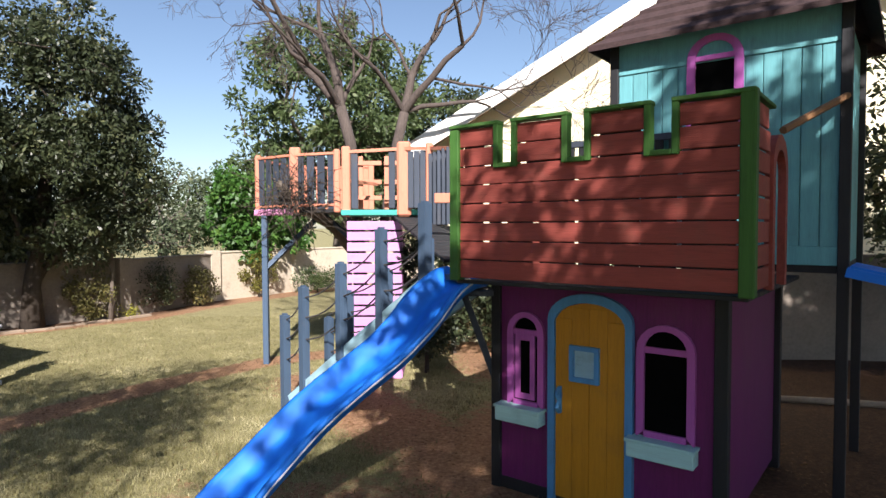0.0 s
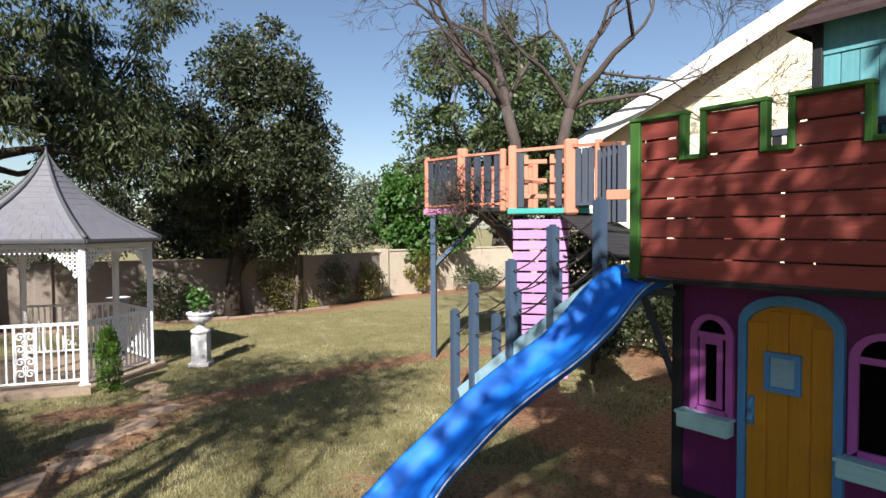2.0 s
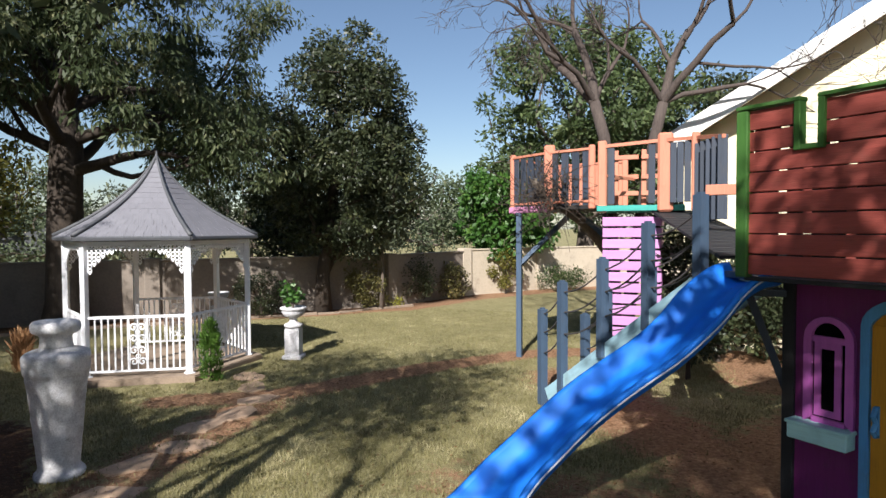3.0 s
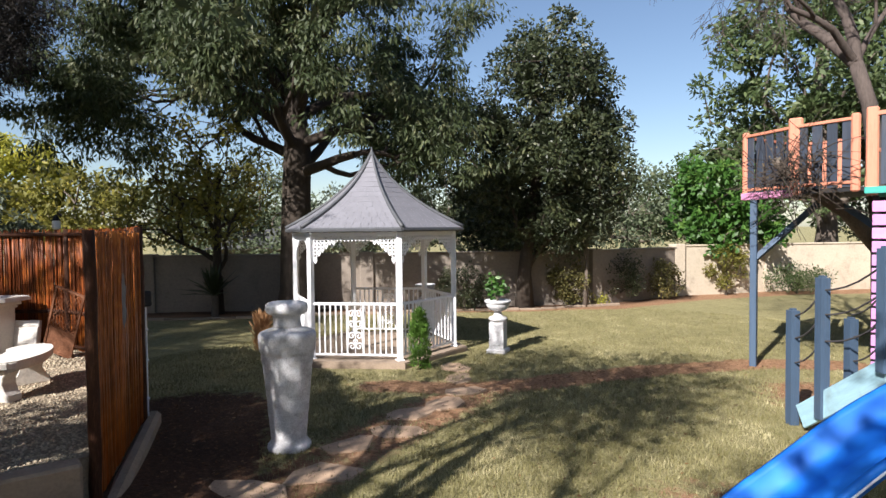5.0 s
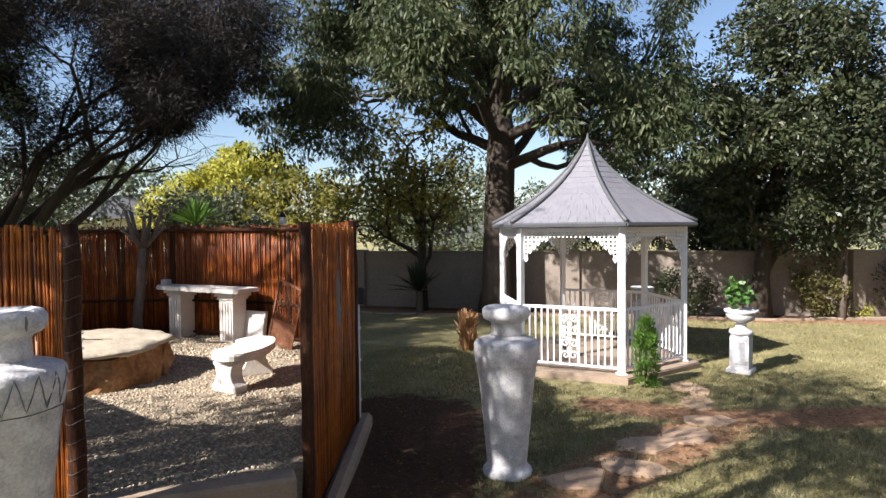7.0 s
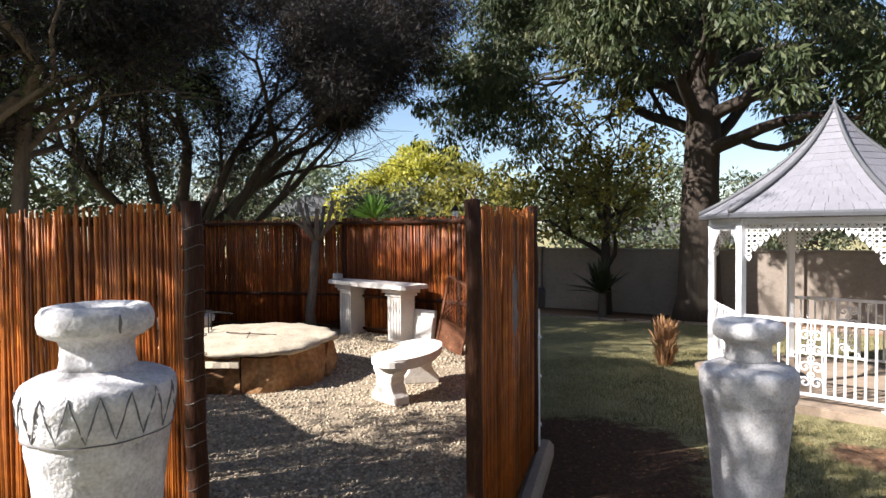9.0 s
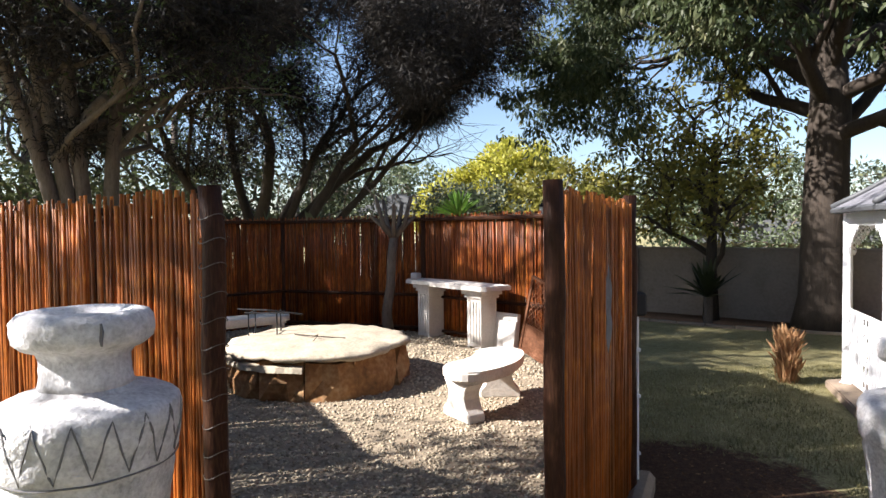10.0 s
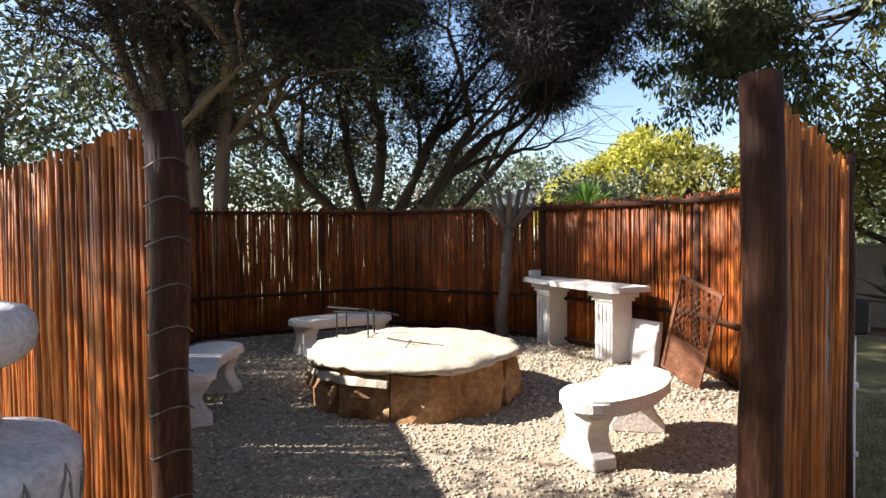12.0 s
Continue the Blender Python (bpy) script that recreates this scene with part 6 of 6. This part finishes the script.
def make_bare_tree():
    th = thing("tree", pose(-1.4, 10.5, LAWN), "leafless winter tree growing through the deck", "tree")
    rng = np.random.default_rng(12)
    a = [(0, 0, -0.1), (-0.05, 0, 1.6), (-0.12, 0, 3.0), (-0.2, 0, 3.7), (-0.36, 0, 4.3)]
    c = [(0.1, 0.1, -0.1), (0.4, 0.1, 2.4), (0.6, 0.0, 3.6), (0.74, 0.0, 4.2)]
    for tr, r0, goes in ((a, 0.125, ((-0.75, 0.0, 1.0, 1.5, 0.1), (-0.1, 0.15, 1.0, 1.5, 0.09), (-0.5, -0.4, 1.0, 1.3, 0.06), (0.3, 0.2, 0.9, 1.2, 0.05))), (c, 0.105, ((0.1, 0.1, 1.0, 1.4, 0.085), (0.65, -0.1, 0.8, 1.5, 0.07), (0.9, 0.3, 0.5, 1.3, 0.05), (-0.3, -0.3, 0.9, 1.2, 0.05)))):
        b = tube(tr, [r0 * (1.2 if i == 0 else 1 - 0.07 * i) for i in range(len(tr))], 10)
        for x, y, z, ln, r in goes:
            branching(b, rng, Vector(tr[-1]), Vector((x * 1.3, y * 1.3, z)).normalized(), ln, r, 6, 0.08, None, (2, 4), 0.72)
        part("trunk", b, M_WINTERBARK, th, smooth=True)
    part("low_limb", tube([(0.1, -0.1, 1.5), (-0.4, -0.35, 2.2), (-0.9, -0.9, 2.62), (-1.1, -1.3, 2.9)], [0.12, 0.1, 0.08, 0.05], 8), M_BARK, th, smooth=True)
    tw = bmesh.new()
    for k in range(200):
        s = Vector((-0.85 + rng.normal() * 0.22, -1.4 + rng.normal() * 0.12, 2.62 + rng.normal() * 0.18))
        d = Vector(rng.normal(size=3)) * 0.33
        tube([s, s + d * 0.5 + Vector((0, 0, 0.04)), s + d], [0.006, 0.005, 0.003], 4, tw, cap=False)
    part("twig_tangle", tw, M_DARKBARK, th, "tangle of dry vine twigs")
    v, f = leaves(rng, [(-0.95, -1.4, 2.8)], [0.35], 60, 0.05, 1.6, 0.3)
    part("dry_foliage", leaf_mesh("dry_foliage", v, f, L_TWIG), None, th)


make_bare_tree()

pt = thing("tree", pose(-11.2, 1.3, BZ), "small pollarded bare tree inside the enclosure", "tree")
prng = np.random.default_rng(14)
pb = tube([(0, 0, -0.05), (0.02, -0.03, 0.3), (0.0, 0.03, 0.7), (0.02, 0.05, 1.1), (0.0, 0.08, 1.35)], [0.085, 0.07, 0.062, 0.06, 0.055], 9)
for k in range(7):
    a = k * 0.9
    tip = (0.25 * math.cos(a), 0.08 + 0.3 * math.sin(a), 1.75 + 0.15 * math.sin(k * 2.2))
    tube([(0, 0.08, 1.3), (tip[0] * 0.6, 0.08 + (tip[1] - 0.08) * 0.6, 1.5), tip], [0.04, 0.032, 0.026], 6, pb)
    for j in range(3):
        d = Vector(prng.normal(size=3)) * 0.16 + Vector((0, 0, 0.12))
        tube([tip, Vector(tip) + d], [0.008, 0.004], 4, pb, cap=False)
part("trunk", pb, M_BARK, pt, smooth=True)

# shade trees behind the walk, out of view, placed for the shade they cast
def make_vase_tree():
    th = thing("tree", pose(-3.1, -1.9, LAWN), "vase-shaped shade tree with thin foliage over lawn", "tree")
    rng = np.random.default_rng(31)
    b = tube([(0, 0, -0.1), (0.03, 0, 1.4), (0.0, 0.05, 2.7)], [0.24, 0.19, 0.17], 12)
    tips = []
    for k in range(8):
        a = 2 * math.pi * k / 8 + rng.uniform(-0.2, 0.2)
        branching(b, rng, Vector((0, 0.05, 2.6)), Vector((0.75 * math.cos(a), 0.45 * math.sin(a), 1.0)).normalized(), 1.7, 0.085, 4, 0.15, tips, (2, 3), 0.5)
    tips = [t for i, t in enumerate(tips) if t[0] < 1.2 or (i % 3 == 0 and t[0] > 3.2)]
    for dx, dy, e in ((-1.0, 0.1, 0.75), (-1.0, 0.4, 0.5), (-0.9, -0.3, 0.8)):
        branching(b, rng, Vector((0, 0.05, 2.6)), Vector((dx, dy, e)).normalized(), 1.9, 0.085, 4, 0.12, tips, (2, 4), 0.5)
    part("trunk", b, M_BARK, th, smooth=True)
    v, f = leaves(rng, tips, [0.3] * len(tips), 13, 0.13, 2.4, 0.2)
    part("crown", leaf_mesh("crown", v, f, L_JAC), None, th)


make_vase_tree()
tree("leafy tree shading the playhouse", "tree", (3.4, -3.4, LAWN), [(0, 0, -0.1), (0.0, 0, 1.8), (0.1, 0.2, 3.6), (0.1, 0.4, 5.0)], 0.25,
     [(0.5, 0.6, 6.8, 3.6, 3.3, 2.5), (-0.6, 1.6, 4.6, 2.2, 1.6, 1.0), (2.2, 1.2, 5.4, 2.2, 2.0, 1.6), (-2.8, 3.2, 5.7, 1.1, 0.9, 0.6)], 265, 0.42, 165, 0.17, L_JAC, 16, aspect=2.4, droop=0.3, shell=0.05)
# this tree and the next three are added light blockers, never in view
tree("unseen thin-leaved tree added for its dappled shade", "tree", (-5.7, -4.3, LAWN), [(0, 0, -0.1), (0.0, 0, 1.8), (0.05, 0.1, 3.4), (0.0, 0.0, 4.6)], 0.1,
     [(0.5, 0.7, 5.2, 1.6, 1.35, 0.9)], 100, 0.3, 30, 0.14, L_JAC, 33, aspect=2.4, droop=0.3, shell=0.05)
tree("unseen dense tree added to shade the stone bench", "tree", (-11.0, -7.4, LAWN), [(0, 0, -0.1), (0.0, 0, 1.8), (0.05, 0.1, 3.4), (0.1, 0.2, 4.8)], 0.16,
     [(0.2, 0.7, 5.6, 1.2, 1.5, 1.1)], 110, 0.36, 75, 0.13, L_DARK, 34, aspect=2.2, droop=0.3, shell=0.05)
tree("unseen dense tree added to dim the playhouse", "tree", (3.0, -7.0, LAWN), [(0, 0, -0.1), (0.0, 0, 1.8), (0.1, 0.2, 3.6), (0.1, 0.4, 6.0)], 0.35,
     [(0, 0.4, 7.4, 4.0, 3.4, 2.8), (1.5, 1.0, 5.2, 3.0, 2.6, 1.6)], 240, 0.55, 120, 0.2, L_DARK, 18, aspect=2.2, droop=0.3, shell=0.05)
tree("unseen dense tree added to shade the house wall", "tree", (8.2, 2.6, LAWN), [(0, 0, -0.1), (0.0, 0, 1.8), (0.1, 0.2, 3.6), (0.1, 0.4, 5.4)], 0.3,
     [(0, 0.4, 6.0, 3.6, 3.2, 3.0), (-2.0, 0.6, 5.4, 2.4, 2.2, 2.2)], 240, 0.5, 130, 0.18, L_DARK, 17, aspect=2.2, droop=0.3, shell=0.05)

tree("dark leafy tree behind the playhouse", "tree", (7.0, 8.4, LAWN), [(0, 0, -0.1), (0.0, 0, 1.2), (0.1, 0.1, 2.6), (0.0, 0.1, 4.0)], 0.14,
     [(0, 0, 3.6, 1.3, 1.3, 2.2), (0.4, -0.2, 1.6, 1.2, 1.2, 1.0)], 110, 0.36, 120, 0.13, L_DARK, 20, aspect=2.2, droop=0.2, shell=0.1)

# beyond the wall
for k, (x, y, h, w, lf, s) in enumerate([(-24.0, 14.5, 5.2, 3.4, L_FAR, 1), (-20.5, 18.5, 4.2, 2.8, L_GREY, 2), (-18.0, 21.0, 5.0, 2.6, L_DARK, 3), (-15.0, 23.5, 4.6, 2.8, L_GREY, 4), (-11.5, 24.5, 5.2, 3.2, L_FAR, 5), (-8.6, 26.5, 5.4, 3.0, L_OAK, 6), (-26.5, 8.5, 4.6, 2.8, L_AUTUMN, 7),
                                         (-23.0, -1.5, 5.0, 3.2, L_DARK, 8), (-19.0, -7.5, 7.2, 3.4, L_SOFT, 9), (-21.0, -4.6, 8.6, 3.0, L_SOFT, 16), (-16.0, -9.5, 7.0, 3.4, L_DARK, 10), (-30.0, 16.0, 5.0, 4.0, L_FAR, 11), (-2.6, 30.0, 6.0, 3.4, L_FAR, 12), (-34.0, 1.0, 6.0, 4.0, L_FAR, 13), (-12.6, 17.4, 4.0, 1.6, L_DARK, 14), (-21.5, 4.2, 3.4, 2.0, L_GREY, 15)]):
    tree(["hazy green tree in a neighbouring garden", "rounded leafy tree beyond the garden wall"][k % 2], "tree", (x, y, LAWN), [(0, 0, -0.1), (0.1, 0, h * 0.3), (0.0, 0.1, h * 0.6)], 0.16,
         [(0, 0, h * 0.62, w, w, h * 0.36), (w * 0.3, -w * 0.2, h * 0.4, w * 0.8, w * 0.8, h * 0.25)], 90, w * 0.2, (90 if y < 5 else 110) if x > -25 else 70, 0.17 if x > -25 else 0.26, lf, 40 + s, aspect=2.2, shell=0.25, group="background trees")


def make_bush(x, y, r, h, leaf, n, size, label, seed, name="bush", aspect=2.0):
    rng = np.random.default_rng(seed)
    th = thing(name, pose(x, y, ground_z(x, y)), label, name, "shrubs along the wall")
    nodes = in_blobs(rng, [(0, 0, h * 0.55, r, r, h * 0.45)], 30, 0.3)
    part("branch", wood(nodes, [(0, 0, -0.05), (0, 0, h * 0.15), (0, 0, h * 0.3)], 0.03, 0.005, 4, rng=rng), M_DARKBARK, th)
    v, f = leaves(rng, nodes, [r * 0.35] * 30, n // 30, size, aspect, 0.1)
    part("foliage", leaf_mesh("foliage", v, f, leaf), None, th)


make_bush(-8.44, 14.3, 0.55, 1.2, L_SHRUB, 3000, 0.07, "yellowish shrub against the garden wall", 1)
make_bush(-7.7, 15.9, 0.62, 1.35, L_DARK, 4000, 0.06, "clipped round dark green bush by the wall", 2)
make_bush(-10.2, 12.2, 0.6, 1.1, L_DARK, 3500, 0.06, "round dark bush behind the planter", 3)
make_bush(-8.0, 14.9, 0.35, 0.3, L_YELLOW, 900, 0.05, "low golden flowering border plant", 4)
make_bush(-7.0, 17.2, 0.5, 1.1, L_SHRUB, 2400, 0.07, "dry brownish shrub against the wall", 5)
make_bush(-5.9, 19.3, 0.5, 1.6, L_AUTUMN, 2400, 0.08, "yellowing upright shrub by the sunlit wall", 6)
make_bush(-4.3, 20.6, 0.8, 0.9, L_OAK, 3000, 0.07, "low green shrub by the sunlit wall", 7)
make_bush(0.2, 10.6, 0.8, 1.9, L_DARK, 3600, 0.11, "dark leafy shrub against the cream house", 50)
make_bush(1.4, 10.7, 0.9, 1.6, L_DARK, 3600, 0.11, "dark leafy shrub against the cream house", 51)
make_bush(2.7, 10.5, 0.8, 1.5, L_DARK, 3600, 0.11, "dark leafy shrub against the cream house", 52)
make_bush(-0.25, 9.1, 0.5, 2.35, L_DARK, 4800, 0.08, "dark leafy shrub beside the lilac tower", 9)


def make_cypress():
    rng = np.random.default_rng(21)
    th = thing("conifer", pose(-6.55, 6.6, ground_z(-6.55, 6.6)), "small bright green dwarf conifer beside the gazebo", "conifer")
    part("stem", tube([(0, 0, -0.05), (0, 0, 0.6)], [0.02, 0.008], 6), M_DARKBARK, th)
    c, r = [], []
    for k in range(60):
        z = rng.uniform(0.03, 0.82)
        w = 0.125 * max(0.04, 1 - ((z - 0.3) / 0.56) ** 2) ** 0.8
        a = rng.uniform(0, 6.28)
        c.append((w * math.cos(a) * 0.8, w * math.sin(a) * 0.8, z))
        r.append(0.06)
    v, f = leaves(rng, c, r, 55, 0.06, 4.0, -0.9, 1.3)
    part("foliage", leaf_mesh("foliage", v, f, L_CONE), None, th)


make_cypress()


def make_spiky(x, y, z, n, ln, leaf, label, name, w=9.0, seed=1, trunk=0.0):
    rng = np.random.default_rng(seed)
    th = thing(name, pose(x, y, z), label, name)
    if trunk:
        part("trunk", tube([(0, 0, -0.1), (0.03, 0, trunk * 0.5), (0, 0, trunk)], [0.1, 0.08, 0.09], 8), M_BARK, th)
    b = bmesh.new()
    for k in range(n):
        a, e = rng.uniform(0, 6.28), rng.uniform(0.15, 1.45)
        d = Vector((math.cos(a) * math.cos(e), math.sin(a) * math.cos(e), math.sin(e)))
        s = Vector((-math.sin(a), math.cos(a), 0)) * ln / w
        o = Vector((0, 0, trunk))
        p = [o + s * 0.4, o + d * ln * 0.5 + s, o + d * ln - Vector((0, 0, 0.1 * ln)), o + d * ln * 0.5 - s, o - s * 0.4, o + d * ln * 0.45 - Vector((0, 0, 0.02))]
        q = [b.verts.new(v) for v in p]
        b.faces.new((q[0], q[1], q[5]))
        b.faces.new((q[1], q[2], q[5]))
        b.faces.new((q[2], q[3], q[5]))
        b.faces.new((q[3], q[4], q[5]))
        b.faces.new((q[4], q[0], q[5]))
    part("foliage", b, leaf, th)


tf = thing("ornamental_grass", pose(-9.68, 6.0, LAWN), "dry russet tuft of ornamental grass", "grass tuft")
trng = np.random.default_rng(3)
tv, tfc = leaves(trng, [(0.05 * math.cos(k), 0.05 * math.sin(k), 0.06 + 0.1 * (k % 5)) for k in range(24)], [0.09] * 24, 40, 0.17, 7.0, -1.3, 1.0, 0.35, 0.3)
part("foliage", leaf_mesh("foliage", tv, tfc, L_RUSSET), None, tf)
make_spiky(-17.9, 3.2, LAWN, 60, 0.8, L_CONE, "spiky green yucca behind the reed fence", "yucca", 16, 1, 2.2)
make_spiky(-13.6, 0.1, LAWN, 16, 0.6, L_GREY, "blue-grey agave behind the reed fence", "agave", 6, 2, 1.75)
make_spiky(-13.3, -0.6, LAWN, 16, 0.6, L_GREY, "blue-grey agave behind the reed fence", "agave", 6, 3, 1.7)
make_spiky(-14.2, 7.6, LAWN, 30, 0.9, L_DARK, "dark strappy clump by the garden wall", "aloe", 12, 4, 0.5)

# neighbouring roofs beyond the wall
for x, y, turn, w, h, col in ((-33.0, 3.2, 60, 5.0, 2.6, M_HOUSE), (-23.5, 16.5, 45, 6.0, 1.3, M_SHADEWALL)):
    th = thing("neighbour_house", pose(x, y, LAWN, 0, 0, turn), "pale neighbouring house with low pitched roof", "house")
    part("wall", box(-w / 2, w / 2, -2, 2, 0, h, 0.0), col, th)
    part("roof", slab([(-w / 2 - 0.4, h), (w / 2 + 0.4, h), (0, h + 1.0)], -2.4, 2.4, plane="xz"), M_RIDGE, th)

gl = thing("garden_lamp", pose(-13.75, 4.17, LAWN), "slim black garden lamp post with white lantern", "lamp")
part("post", tube([(0, 0, -0.05), (0, 0, 2.1)], 0.025, 8), M_BLACK, gl)
part("lantern", lathe([(0.03, 2.1), (0.075, 2.14), (0.075, 2.24), (0.06, 2.28)], 12), M_WHITE, gl, "white glass lantern", smooth=True)
part("cap", lathe([(0.09, 2.28), (0.05, 2.33), (0.012, 2.4)], 12), M_BLACK, gl)


# ---- lawn blades and fallen leaves ----
def make_grass():
    rng = np.random.default_rng(3)
    n = 400000
    x, y = rng.uniform(-10.5, 1.0, n), rng.uniform(2.6, 15.0, n)
    d = np.hypot(x + 1.5, y - 0.6)
    keep = rng.random(n) < np.clip((4.8 / d) ** 1.4, 0.15, 1)
    keep &= np.hypot(x - GX, y - GY) > 1.6
    x, y = x[keep], y[keep]
    s = np.array([soil_at(a, b) for a, b in zip(x, y)])
    patch = np.array([noise.noise((a * 0.9, b * 0.9, 2)) for a, b in zip(x, y)])
    keep = (s + 0.35 * patch + rng.normal(scale=0.12, size=len(s))) < 0.5
    x, y = x[keep], y[keep]
    z = np.array([ground_z(a, b) for a, b in zip(x, y)])
    n = len(x)
    a = rng.uniform(0, 2 * np.pi, n)
    h, w = rng.uniform(0.015, 0.05, n), rng.uniform(0.003, 0.007, n)
    lean = rng.uniform(0, 0.03, n)
    b = rng.uniform(0, 2 * np.pi, n)
    p0 = np.stack((x - w * np.cos(a), y - w * np.sin(a), z - 0.003), 1)
    p1 = np.stack((x + w * np.cos(a), y + w * np.sin(a), z - 0.003), 1)
    p2 = np.stack((x + lean * np.cos(b), y + lean * np.sin(b), z + h), 1)
    v = np.stack((p0, p1, p2), 1).reshape(-1, 3)
    f = np.arange(3 * n).reshape(-1, 3)
    tagged(new("grass", leaf_mesh("grass", v, f, L_GRASS)), "short dry winter grass blades", "grass", kind="stuff")


make_grass()


def make_litter():
    rng = np.random.default_rng(6)
    pts = []
    while len(pts) < 7000:
        x, y = rng.uniform(-9.5, 3.5), rng.uniform(1.8, 11.5)
        k = soil_at(x, y)
        if rng.random() < 0.09 + 0.91 * (k > 0.5) and math.hypot(x - GX, y - GY) > 1.62 and not (x < -5.2 and y < 2.9 and (x + 5.12) * 0.51 + (y - 1.77) * 0.86 < 0.25):
            pts.append((x, y, ground_z(x, y) + 0.008))
    v, f = leaves(rng, pts, [0.01] * len(pts), 1, 0.045, 1.7, 0.0, 0.3, 1.0, 0.0)
    c = np.repeat(np.array(pts), 4, 0)
    v[:, 2] = c[:, 2] + (v[:, 2] - c[:, 2]) * 0.3
    tagged(new("fallen_leaves", leaf_mesh("fallen_leaves", v, f, L_LITTER)), "scattered brown fallen leaves on soil", "leaves", kind="stuff")


make_litter()
